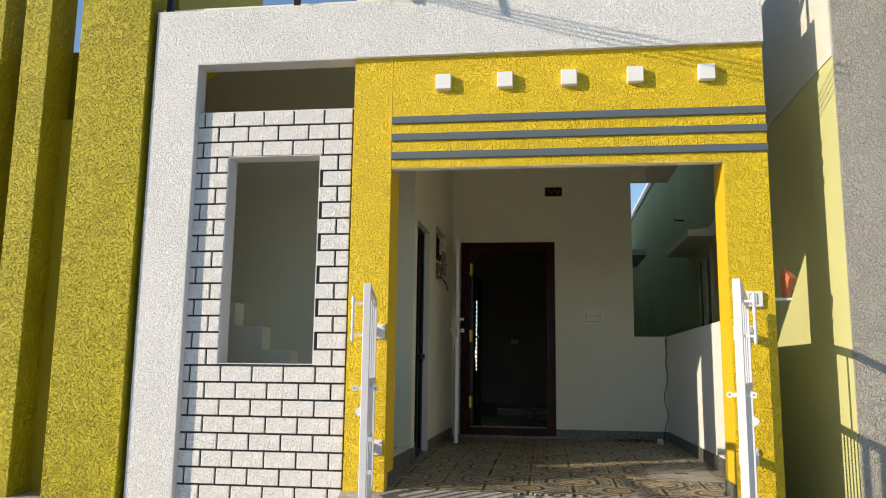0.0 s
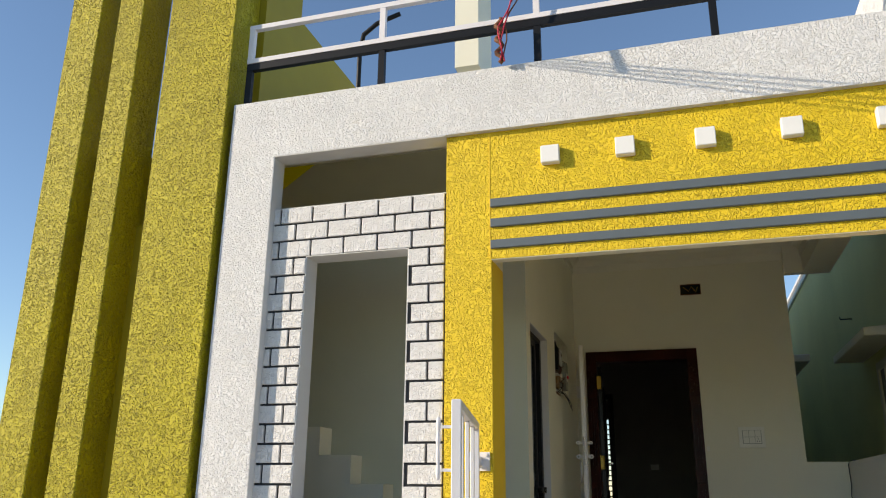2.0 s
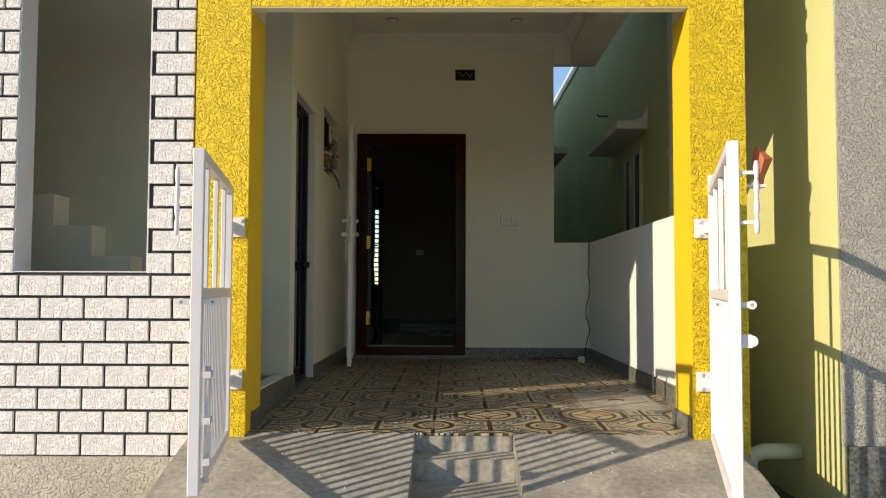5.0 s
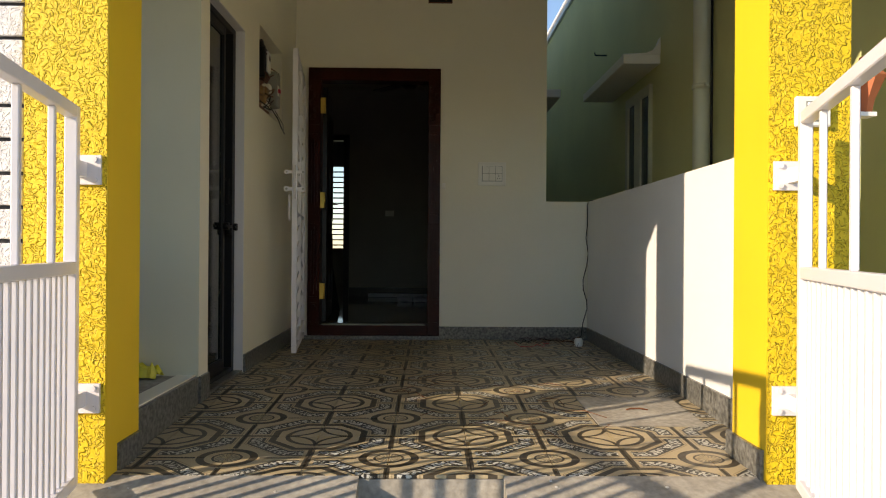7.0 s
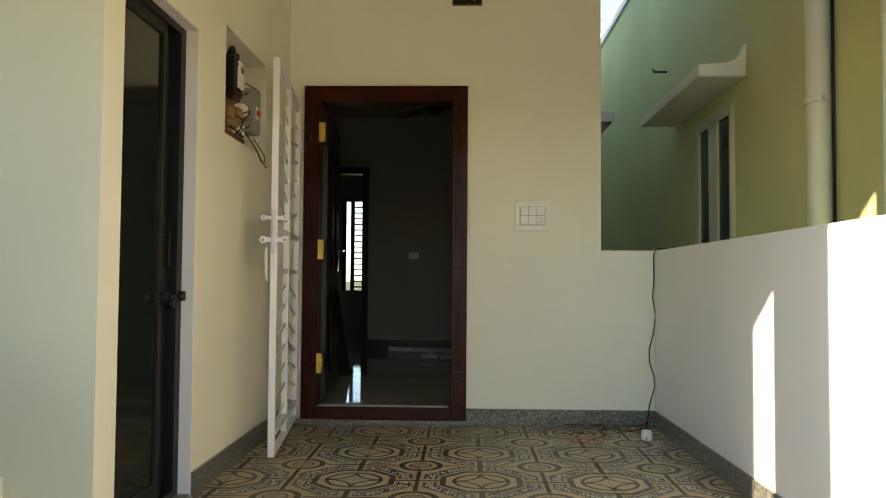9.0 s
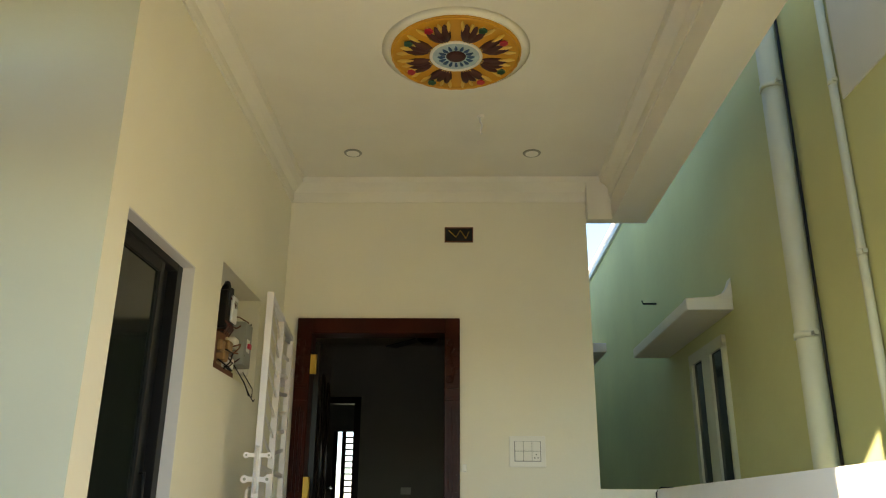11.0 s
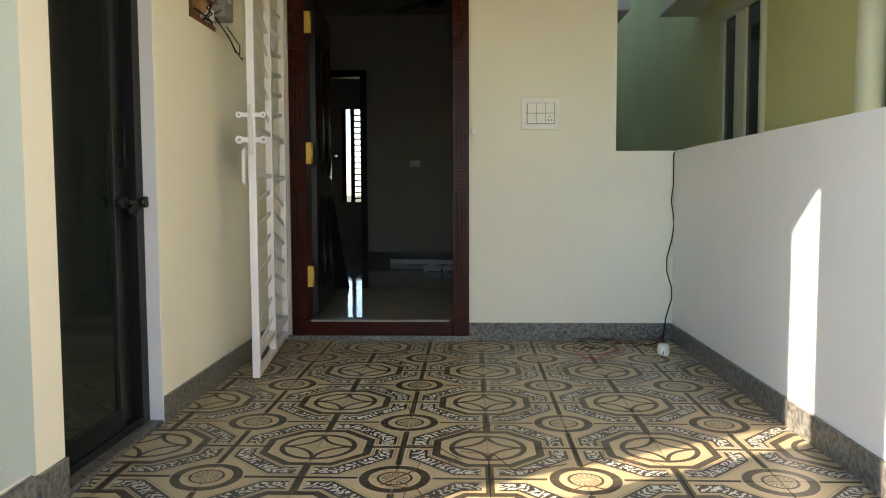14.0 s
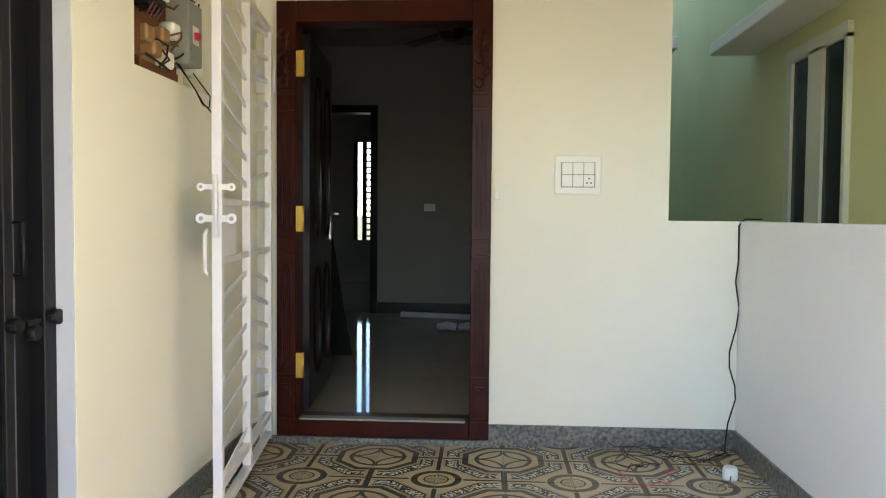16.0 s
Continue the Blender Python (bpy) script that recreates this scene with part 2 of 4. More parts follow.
def setting():
    # facade of textured plaster
    seated(structure("wall_facade", WHITE_TEX, [(-2.63, -2.285, YW, 5.36, -0.42, 3.024), (-2.63, 1.74, YW, 5.37, 3.024, 3.45), (1.58, 1.735, 5.5, 5.75, 3.42, 3.95), (1.58, 1.735, 5.75, YD + 0.23, 3.42, 4.15)]))
    seated(structure("wall_portal", YELLOW, [(-1.095, OL, YY, 5.56, -0.12, 3.024), (OR, 1.74, YY, 5.56, -0.12, 3.024), (OL, OR, YY, 5.33, OT, 3.024)]))
    reveal = seated(structure("trim", YELLOW_FLAT, [(OL - 0.001, OL + 0.003, YY + 0.004, 5.562, 0, OT), (OR - 0.003, OR + 0.001, YY + 0.004, 5.562, 0, OT)]))
    tagged(reveal, "smooth yellow painted jambs of the porch opening")
    seated(structure("trim", CREAM, [(OL, OR, YY + 0.003, 5.332, OT - 0.004, OT + 0.001), (OL - 0.001, OL + 0.003, 5.333, 5.562, OT + 0.002, 3.02), (OR - 0.003, OR + 0.001, 5.333, 5.562, OT + 0.002, 3.02)], "cream soffit of the porch beam"))
    seated(structure("wall_window_backing", JOINT, [(-2.285, -2.036, YB + 0.012, 5.44, -0.12, 2.667), (-1.34, -1.095, YB + 0.012, 5.46, -0.12, 2.667),
              (-2.036, -1.34, YB + 0.012, 5.44, 2.325, 2.667), (-2.036, -1.34, YB + 0.012, 5.44, -0.12, 0.822)]))
    seated(structure("trim", REVEAL, [(-2.036, -2.03, YB + 0.002, 5.443, 0.826, 2.32), (-1.346, -1.34, YB + 0.002, 5.443, 0.826, 2.32),
              (-2.036, -1.34, YB + 0.002, 5.443, 2.32, 2.326), (-2.036, -1.34, YB + 0.002, 5.443, 0.820, 0.826),
              (-2.285, -2.281, YW + 0.002, 5.362, 2.667, 3.024), (-2.285, -2.281, YW + 0.002, YB, -0.12, 2.667), (-2.285, -1.095, YB + 0.005, 5.445, 2.660, 2.669), (-2.281, -1.095, YW + 0.002, 5.372, 3.017, 3.0235)], "grey-white painted reveals of the stair openings"))
    seated(structure("plinth", PLINTH, [(-2.59, -1.095, YB - 0.01, YIN, -0.5, -0.12), (-1.095, -0.815, YY + 0.01, YIN, -0.5, -0.12), (OR, 1.74, YY + 0.01, YIN, -0.5, -0.12)]))
    # porch walls
    structure("wall_door", CREAM, [(XL - 0.3, -0.72, YD, YD + 0.23, -0.3, 3.42), (0.37, 1.254, YD, YD + 0.23, -0.3, 3.42), (-0.72, 0.37, YD, YD + 0.23, 2.24, 3.42),
              (1.254, XR, YD, YD + 0.23, -0.5, 1.15)])
    structure("wall_west", CREAM, [(XL - 0.199, XL, 6.351, 6.505, 0, 3.3), (XL - 0.2, XL, 7.255, 7.645, 0, 3.3), (XL - 0.2, XL, 6.505, 7.255, 2.05, 3.3),
              (XL - 0.2, XL, 7.645, 8.43, 0, 1.665), (XL - 0.2, XL, 7.645, 8.43, 2.205, 3.3), (XL - 0.2, XL, 8.43, YD, 0, 3.3), (XL - 0.2, XL - 0.15, 7.645, 8.43, 1.665, 2.205)])
    structure("wall_stair", ALCOVE, [(XL - 0.2, XL - 0.0005, 6.349, 6.351, 0.1, 3.44), (-3.1, XL - 0.2, 6.35, 6.505, -0.1, 3.44), (-3.1, -2.98, 5.35, 6.35, -0.1, 3.44)])
    structure("parapet_east", WHITE_WALL, [(XR, 1.735, 5.5205, YD + 0.23, -0.5, 1.15)])
    structure("ceiling", CEIL, [(XL - 0.15, 1.42, 5.3305, 6.35, CEILZ, ROOF), (XL - 0.2, 1.42, 6.35, YD, CEILZ, ROOF), (-2.25, XL - 0.2, 6.505, YD, CEILZ, ROOF), (-3.1, XL - 0.15, 5.3305, 6.505, 3.44, 3.49), (-2.98, XL - 0.15, 5.3305, 5.36, 3.38, 3.44), (1.42, 1.67, 5.3305, YD, 2.93, ROOF), (1.254, 1.42, 8.95, YD, 2.93, CEILZ), (-2.59, -2.25, 6.505, YD, CEILZ, ROOF)])
    bm = bmesh.new()
    profile = [(0, 3.09), (0.012, 3.09), (0.018, 3.12), (0.018, 3.16), (0.05, 3.19), (0.085, 3.21), (0.095, 3.249), (0, 3.249)]
    prism(bm, [(YD - a, z) for a, z in profile], 0, XL, 1.42)
    prism(bm, [(XL + a, z) for a, z in profile], 1, 6.355, YD)
    prism(bm, [(1.42 - a * 0.8, z) for a, z in profile], 1, 5.34, YD)
    tagged(finish("cornice", bm, CEIL), "moulded plaster cornice", kind="structure")
    # raised, and run unseen along the roof, to keep sun off the neighbour's wall
    structure("wall_house_back_sun_block", CREAM, [(1.1, 1.24, YD + 0.24, 17.7, -0.5, 4.5), (1.1, 1.24, 7.6, YD + 0.24, 3.425, 4.5)])
    # floors
    structure("floor_base", CONCRETE, [(XL, XR, 5.27, YD + 0.23, -0.6, -0.06)])
    structure("floor_stair", CONCRETE, [(-2.97, XL - 0.012, 5.40, 6.35, -0.1, 0.122)])
    structure("skirting", GRANITE, [(0.37, XR - 0.012, YD - 0.012, YD, -0.02, 0.105), (XR - 0.012, XR, 5.53, YD - 0.012, -0.05, 0.105), (XL, XL + 0.012, 7.255, YD, -0.02, 0.105),
              (XL - 0.012, XL, YIN, 6.35, -0.06, 0.118), (XL, XL + 0.012, 6.35, 6.505, -0.06, 0.118)], "speckled grey granite skirting")
    # ramp with a notch of two steps
    bm = bmesh.new()
    for x0, x1 in ((-1.1, 0.045), (0.55, 1.665)):
        prism(bm, [(5.27, -0.047), (3.75, -0.47), (3.75, -0.65), (5.27, -0.65)], 0, x0, x1)
    prism(bm, [(5.27, -0.135), (5.09, -0.14), (5.09, -0.245), (4.82, -0.255), (4.45, -0.275), (3.75, -0.47), (3.75, -0.65), (5.27, -0.65)], 0, 0.045, 0.55)
    tagged(finish("ramp", bm, CONCRETE), "worn grey concrete entrance ramp with two steps cut in the middle", kind="structure")
    bm = bmesh.new()
    box(bm, -600, 600, -600, 600, -0.75, -0.472)
    tagged(finish("ground", bm, SOIL), "bare dry soil with weeds", kind="structure")
    structure("road", ROAD, [(-12, 12, -5, 3.80, -0.55, -0.466), (-12, -1.1, 3.80, 5.1, -0.55, -0.458), (1.665, 12, 3.80, 5.1, -0.55, -0.458)], "pale dusty concrete street, out of view, brightened to bounce light")
    structure("curb_stair", CREAM, [(-0.93, XL - 0.013, YIN, 6.35, 0.10, 0.128)])
    seated(structure("skirting", GRANITE, [(OR - 0.015, OR - 0.003, YY + 0.02, 5.60, -0.01, 0.1), (OR - 0.003, XR + 0.01, 5.562, 5.60, -0.01, 0.0985), (OL + 0.003, OL + 0.015, YY + 0.1, 5.562, -0.01, 0.1)], "speckled grey granite skirting"))
    # stairs to the roof
    bm = bmesh.new()
    outline = [(-1.12, 0.11)]
    for k in range(6):
        outline += [(-1.065 - 0.247 * k if k else -1.12, 0.305 + 0.196 * k), (-1.312 - 0.247 * k if k < 5 else -2.85, 0.305 + 0.196 * k)]
    prism(bm, outline + [(-2.85, 0.11)], 1, 6.15, 6.348)
    tagged(finish("stairs", bm, CREAM), "cream painted concrete staircase", "stairs", kind="structure")


def litter():
    """Plaster crumbs, sand and stalks on the ramp and the floor's edge."""
    rng = random.Random(21)
    bm = bmesh.new()
    for k in range(260):
        x, y = rng.uniform(-1.0, 1.55), rng.uniform(3.9, 5.25)
        if 0.03 < x < 0.57:
            continue
        z, s = -0.047 - 0.423 * (5.27 - y) / 1.52, 0.0012 + 0.0035 * rng.random() ** 2
        box(bm, x - s, x + s, y - s * rng.uniform(0.6, 1.4), y + s, z - 0.002, z + s)
    tagged(finish("crumbs", bm, CRUMB), "pale grey plaster crumbs scattered on the concrete ramp", "debris", kind="stuff")
    bm = bmesh.new()
    for k in range(26):
        x, y, a = rng.uniform(0.0, 1.1), rng.uniform(5.5, 7.4), rng.uniform(0, 3.14)
        l = rng.uniform(0.05, 0.16)
        tube(bm, [(x, y, 0.003), (x + l * math.cos(a), y + l * math.sin(a), 0.012), (x + 1.7 * l * math.cos(a + 0.3), y + 1.7 * l * math.sin(a + 0.3), 0.003)], 0.0015, 4)
    tagged(finish("dry_stalks", bm, BROWN), "thin dry broom stalks lying on the patterned tiles", "debris", kind="stuff")


def fins():
    # olive-yellow columns and the terrace wall of the house on this side
    for x0, x1 in ((-3.23, -2.67), (-3.705, -3.48), (-4.16, -3.87)):
        seated(structure("wall_fin", OLIVE, [(x0, x1, 5.185, 5.495, -0.12, 6.2)], "olive-yellow textured plaster fin", 0.006))
    # recess between the fins, its shade painted in as a darker olive
    seated(structure("wall_fin_recess", OLIVE_SHADED, [(-4.14, -2.69, 5.43, 5.6, -0.12, 2.70)]))
    seated(structure("plinth", PLINTH, [(-4.0, -2.59, 5.13, 5.6, -0.5, -0.12)]))
    bm = bmesh.new()
    prism(bm, [(5.45, 3.565), (7.2, 3.565), (7.2, 4.6), (6.0, 4.6), (6.0, 5.4), (5.45, 5.4)], 0, -2.95, -2.61)
    tagged(finish("wall_terrace_next_door", bm, OLIVE_SHADED), "olive painted stair wall of the next house, darkened for shade", kind="structure")
    structure("wall_next_door", OLIVE_SHADED, [(-4.0, -3.1, 5.6, 17.9, -0.5, 3.3)])
    # added wedge that stands in for a sunlit yellow surface beyond the stairs
    bm = bmesh.new()
    prism(bm, [(-2.975, 3.438), (-2.58, 3.438), (-2.975, 3.165)], 1, 6.343, 6.348)
    tagged(finish("wall_stair_sun_wedge", bm, SUNLIT_YELLOW), "bright yellow wedge over the stairs, sunlight given as colour", kind="structure")


def neighbour():
    structure("wall_neighbour", GREEN_WALL, [(NX, NX + 0.2, 5.15, 17.7, -0.5, 4.06)])
    structure("wall_neighbour_upper", PALE, [(NX - 0.008, NX, 5.15, 7.15, 2.84, 4.06)])
    structure("wall_neighbour_front", GREY_TEX, [(NX, NX + 4, 5.13, 5.15, -0.07, 6), (NX + 0.2, NX + 4, 5.15, 5.3, -0.5, 6)])
    structure("plinth_neighbour", GRANITE, [(NX + 0.01, NX + 4, 5.10, 5.15, -0.5, -0.07)])
    structure("coping_neighbour", WHITE_WALL, [(NX - 0.03, NX + 0.23, 7, 17.7, 4.06, 4.12), (NX + 0.05, NX + 0.15, 7, 17.7, 4.2, 4.24), (NX + 0.05, NX + 0.15, 7, 17.7, 4.32, 4.36)])
    structure("wall_rear_next_door", GREEN_WALL, [(1.241, NX + 3, 17.7, 17.9, -0.5, 3.3)])
    s = thing("sunshade", (NX, 9.80, 2.275), "pale cream concrete window sunshade with curved upstand", "sunshade")
    bm = bmesh.new()
    box(bm, -0.305, 0, -0.90, 0.78, 0, 0.08)
    part("slab", bm, CREAM, s, bevel=0.006)
    bm = bmesh.new()
    prism(bm, [(-0.305, 0.08), (-0.12, 0.09), (-0.06, 0.115), (-0.025, 0.16), (0, 0.22), (0, 0.08)], 1, -0.90, -0.83)
    part("upstand", bm, CREAM, s)
    w = thing("side_window", (NX, 9.54, 1.0), "narrow dark glazed window with pale frame in the green wall", "window")
    boxes_part("window_frame", PVC, w, [(-0.03, 0.01, 0.30, 0.38, 0, 1.1), (-0.03, 0.01, -0.13, 0.06, 0, 1.1), (-0.03, 0.01, -0.42, -0.385, 0, 1.1), (-0.03, 0.01, -0.42, 0.38, 1.08, 1.16)])
    for a, c in ((0.06, 0.30), (-0.385, -0.13)):
        boxes_part("pane", DARKPANE, w, [(-0.012, 0.0, a, c, 0, 1.08)])
    s2 = thing("sunshade", (1.254, 10.33, 2.27), "grey concrete sunshade over the house side window", "sunshade")
    boxes_part("slab", REVEAL, s2, [(0, 0.33, -0.02, 1.2, 0, 0.08)], bevel=0.006)
    for x, y, r, label, top in ((NX - 0.064, 7.74, 0.059, "thick cream PVC drain pipe on the wall", 4.0), (NX - 0.03, 7.175, 0.02, "thin cream PVC water pipe on the wall", 3.6)):
        p = thing("drain_pipe" if r > 0.03 else "water_pipe", (x, y, -0.4), label, "pipe")
        bm = bmesh.new()
        tube(bm, [(0, 0, 0), (0, 0, top + 0.4)], r, 14)
        part("pipe", bm, PVC, p)
        for z in ((0.55, 1.85, 3.25) if r > 0.03 else (1.1, 2.1, 2.95)):
            bm = bmesh.new()
            tube(bm, [(0, 0, z + 0.38), (0, 0, z + 0.41)], r * 1.12, 14)
            bar(bm, (0, -r * 1.7, z + 0.395), (0, -r, z + 0.395), 0.02)
            part("clip", bm, PVC, p)
        if r > 0.03:
            bm = bmesh.new()
            tube(bm, [(0.04, -r - 0.014, 0.6), (0.04, -r - 0.014, top + 0.4)], 0.008, 6)
            part("cable", bm, BLACK_STEEL, p)
    h = thing("wall_hook", (NX, 10.86, 2.83), "bent iron hook in the wall", "hook")
    bm = bmesh.new()
    tube(bm, [(0, 0, 0), (-0.12, 0, 0), (-0.13, 0, 0.03)], 0.008, 6)
    part("rod", bm, BLACK_STEEL, h)
    e = thing("drain_elbow", (2.0, 5.62, -0.47), "white PVC drain elbow at the wall foot", "pipe")
    bm = bmesh.new()
    tube(bm, [(-0.12, 0, 0), (-0.12, 0, 0.2), (-0.10, 0, 0.25), (-0.04, 0, 0.27), (0.16, 0, 0.27)], 0.045, 12)
    part("pipe", bm, PVC, e)
    t = thing("clay_funnel", (1.80, 5.30, 1.24), "small terracotta funnel on the pillar side", "clay pot")
    bm = bmesh.new()
    tube(bm, [(0.03, 0, 0), (0.035, 0, 0.05), (0.05, 0, 0.13), (0.02, 0, 0.2)], [0.025, 0.03, 0.055, 0.01], 5)
    part("cone", bm, TERRACOTTA, t)
    boxes_part("base", WHITE_WALL, t, [(-0.06, 0.06, -0.03, 0.03, -0.015, 0)])


def interior():
    y0, y1, y2 = YD + 0.23, 13.6, 17.5
    structure("floor_room", ROOMFLOOR, [(-3.0, 1.0, y0 - 0.10, y2, -0.2, 0.085)])
    structure("wall_room", ROOMWALL, [(-3.1, -3.0, y0, y2, 0, 3), (1.0, 1.1, y0, y2, 0, 3), (-0.85, 1.0, y1, y1 + 0.12, 0.05, 3), (-3.0, -1.8, y1, y1 + 0.12, 0.05, 3),
              (-1.8, -0.85, y1, y1 + 0.12, 2.355, 3), (-3.0, -1.80, y2, y2 + 0.1, 0, 3), (-1.12, 1.0, y2, y2 + 0.1, 0, 3), (-1.80, -1.12, y2, y2 + 0.1, 0, 0.76), (-1.80, -1.12, y2, y2 + 0.1, 2.32, 3),
              (-3.0, XL - 0.3, y0 - 0.23, y0, 0, 3)])
    structure("ceiling_room", ROOMWALL, [(-3.1, 1.1, y0, y2 + 0.1, 3, 3.3)])
    structure("skirting", BLACKWOOD, [(-0.85, 1.0, y1 - 0.012, y1, 0.085, 0.205)])
    structure("door_frame_inner", BLACKWOOD, [(-1.8, -1.72, y1 - 0.03, y1 + 0.13, 0.085, 2.355), (-0.93, -0.85, y1 - 0.03, y1 + 0.13, 0.085, 2.355), (-1.8, -0.85, y1 - 0.03, y1 + 0.13, 2.275, 2.355)])
    structure("floor_side_room", ROOMFLOOR, [(-3.0, XL - 0.2, 6.505, YD, -0.2, 0.02)])
    structure("wall_side_room", ROOMWALL, [(-3.1, -3.0, 6.35, YD, 0, 3)])


def window_grille():
    g = thing("window_grille", (-1.68, 17.55, 0.76), "white window grille of thin bars against the daylight", "window grille")
    bm = bmesh.new()
    for x in (-0.085, 0.06, 0.54):
        box(bm, x - 0.035, x + 0.035, -0.02, 0.02, 0, 1.56)
    part("frame", bm, BLACK_STEEL, g)
    for i in range(15):
        bm = bmesh.new()
        bar(bm, (0.09, 0, 0.06 + i * 0.1), (0.51, 0, 0.06 + i * 0.1), 0.024)
        part("bar", bm, BLACK_STEEL, g)


def bricks():
    """Cladding bricks in running bond round the stair window, each of its own."""
    pitch, rise, gap, cache = 0.2285, 0.1162, 0.014, {}
    wall = bpy.data.objects["wall_window_backing"]
    for row in range(24):
        z0, z1 = -0.12 + row * rise + gap / 2, -0.12 + (row + 1) * rise - gap / 2
        x = -2.235 - pitch * (1 if row % 2 else 0.5)
        while x < -1.12:
            a, c = max(x + gap / 2, -2.283), min(x + pitch - gap / 2, -1.112)
            spans = [(a, c)]
            if z1 > 0.83 and z0 < 2.315:
                spans = [(a, min(c, -2.036)), (max(a, -1.34), c)]
            for p, q in spans:
                if q - p < 0.015:
                    continue
                w = round(q - p, 3)
                if w not in cache:
                    bm = bmesh.new()
                    box(bm, -w / 2, w / 2, 0, 0.016, -(z1 - z0) / 2, (z1 - z0) / 2)
                    ob = finish("brick", bm, BRICK, 0.0025)
                    cache[w] = ob.data
                else:
                    ob = new("brick", cache[w])
                ob.parent = wall
                ob.matrix_basis = SEAT @ Matrix.Translation(((p + q) / 2, YB - 0.004 + random.uniform(-0.0015, 0.0015), (z0 + z1) / 2))
            x += pitch


def facade_details():
    for i, (z0, z1) in enumerate(((2.526, 2.579), (2.399, 2.452), (2.265, 2.318))):
        s = thing("stripe", (OL, YY, z0), "raised slate-grey plaster band across the yellow beam", "moulding", "bands on the beam")
        seated(s)
        boxes_part("band", STRIPE, s, [(0, 2.56, -0.018, 0.004, 0, z1 - z0)], bevel=0.004)
    groove = seated(structure("trim_groove", YELLOW_FLAT, [(OL - 0.008, OL - 0.002, YY - 0.003, YY + 0.001, 2.205, 3.012)]))
    first = None
    for x in (-0.442, -0.006, 0.438, 0.89, 1.364):
        if first is None:
            first = seated(thing("facade_block", (x, YY, 2.818), "white square lamp block on the yellow beam", "wall lamp", "row of facade blocks"))
            boxes_part("block", WHITE_WALL, first, [(-0.055, 0.055, -0.05, 0, -0.055, 0.055)], bevel=0.004)
        else:
            copy_thing(first, Matrix.Translation(SEAT @ Vector((x, YY, 2.818 + (0.004 if x > 0.5 else 0)))))
    d = thing("doorbell_switch", (1.60, YY, 1.274), "white doorbell switch plate on the yellow pillar", "switch")
    seated(d)
    boxes_part("plate", PLASTIC, d, [(-0.06, 0.06, -0.022, 0, -0.052, 0.052)], bevel=0.004)
    boxes_part("button", WHITE_STEEL, d, [(-0.022, 0.022, -0.028, -0.022, -0.03, 0.03)], bevel=0.002)
    boxes_part("button_gap", GREYBOX, d, [(-0.027, 0.027, -0.0235, -0.022, -0.035, 0.035)])
    r = thing("terrace_railing", (-2.68, 5.30, 3.45), "white and black painted steel terrace railing", "railing")
    seated(r)
    xs = (0.10, 1.11, 2.17, 3.235, 4.35)
    boxes_part("top_rail", WHITE_STEEL, r, [(0.08, 4.38, -0.02, 0.02, 0.63, 0.665)])
    boxes_part("middle_rail", WHITE_STEEL, r, [(0.08, 4.38, -0.02, 0.02, 0.355, 0.39)])
    boxes_part("lower_rail", BLACK_STEEL, r, [(0.08, 4.38, -0.015, 0.025, 0.30, 0.353)])
    for x in xs:
        boxes_part("upper_post", WHITE_STEEL, r, [(x - 0.02, x + 0.02, -0.018, 0.018, 0.39, 0.63)])
        boxes_part("lower_post", BLACK_STEEL, r, [(x - 0.022, x + 0.022, -0.012, 0.022, 0, 0.30)])
    # cable bundle tied to the railing
    c = thing("cable_bundle", (-0.70, 5.17, 3.45), "red and brown service cables tied to the railing", "cable")
    seated(c)
    for k, m in enumerate((RED, RED, BROWN)):
        bm = bmesh.new()
        tube(bm, [(-0.02 + 0.015 * k + 0.012 * math.sin(z * 22 + k * 2) + max(0, z - 0.25) * 0.42, -0.02 + 0.008 * k, z) for z in [i * 0.05 for i in range(20)]], 0.005, 5)
        part("cable", bm, m, c)
    bm = bmesh.new()
    tube(bm, [(-0.03 + 0.02 * math.sin(i * 1.3), 0.01 * math.cos(i * 1.3), i * 0.02) for i in range(17)], 0.016, 6)
    part("insulator", bm, BROWN, c)
    # service wires in the air above the street, which shade the band
    w = thing("service_wires", (0, 0, 0), "thin overhead service wires to the house", "cable")
    for k in range(4):
        bm = bmesh.new()
        pts = []
        for i in range(13):
            f = i / 12
            x = -1.2 + 3.6 * f
            s = sun_from * (1.5 + 1.0 * f)
            pts.append((x + s.x, 5.2 + s.y, 3.62 - 0.012 * k - (x + 1.2) * (0.285 + 0.012 * k) + s.z + 0.10 * f * f))
        tube(bm, pts, 0.0055, 5)
        part("wire", bm, BLACK_STEEL, w)
    bm = bmesh.new()
    s = sun_from * 1.85
    bar(bm, Vector((-0.01, 5.2, 3.43)) + s, Vector((0.045, 5.2, 3.23)) + s, 0.03, 0.02)
    part("spacer", bm, BLACK_STEEL, w)
    p = thing("roof_column", (-1.72, 8.1, 3.42), "cream painted concrete roof column", "column")
    boxes_part("shaft", CREAM, p, [(-0.13, 0.13, -0.1, 0.5, 1.75, 3.4)])
    boxes_part("base", CREAM, p, [(-0.2, 0.7, 0.3, 0.6, 0, 1.75)])
    l = thing("street_lamp", (-3.5, 10, 3.3), "dark curved steel pipe on the roof next door", "street lamp")
    bm = bmesh.new()
    tube(bm, [(-0.35, 0, 0), (-0.35, 0, 3.6), (-0.3, 0, 3.85), (-0.1, 0, 4.0), (0.25, 0, 4.1)], 0.035, 8)
    part("pole", bm, BLACK_STEEL, l)


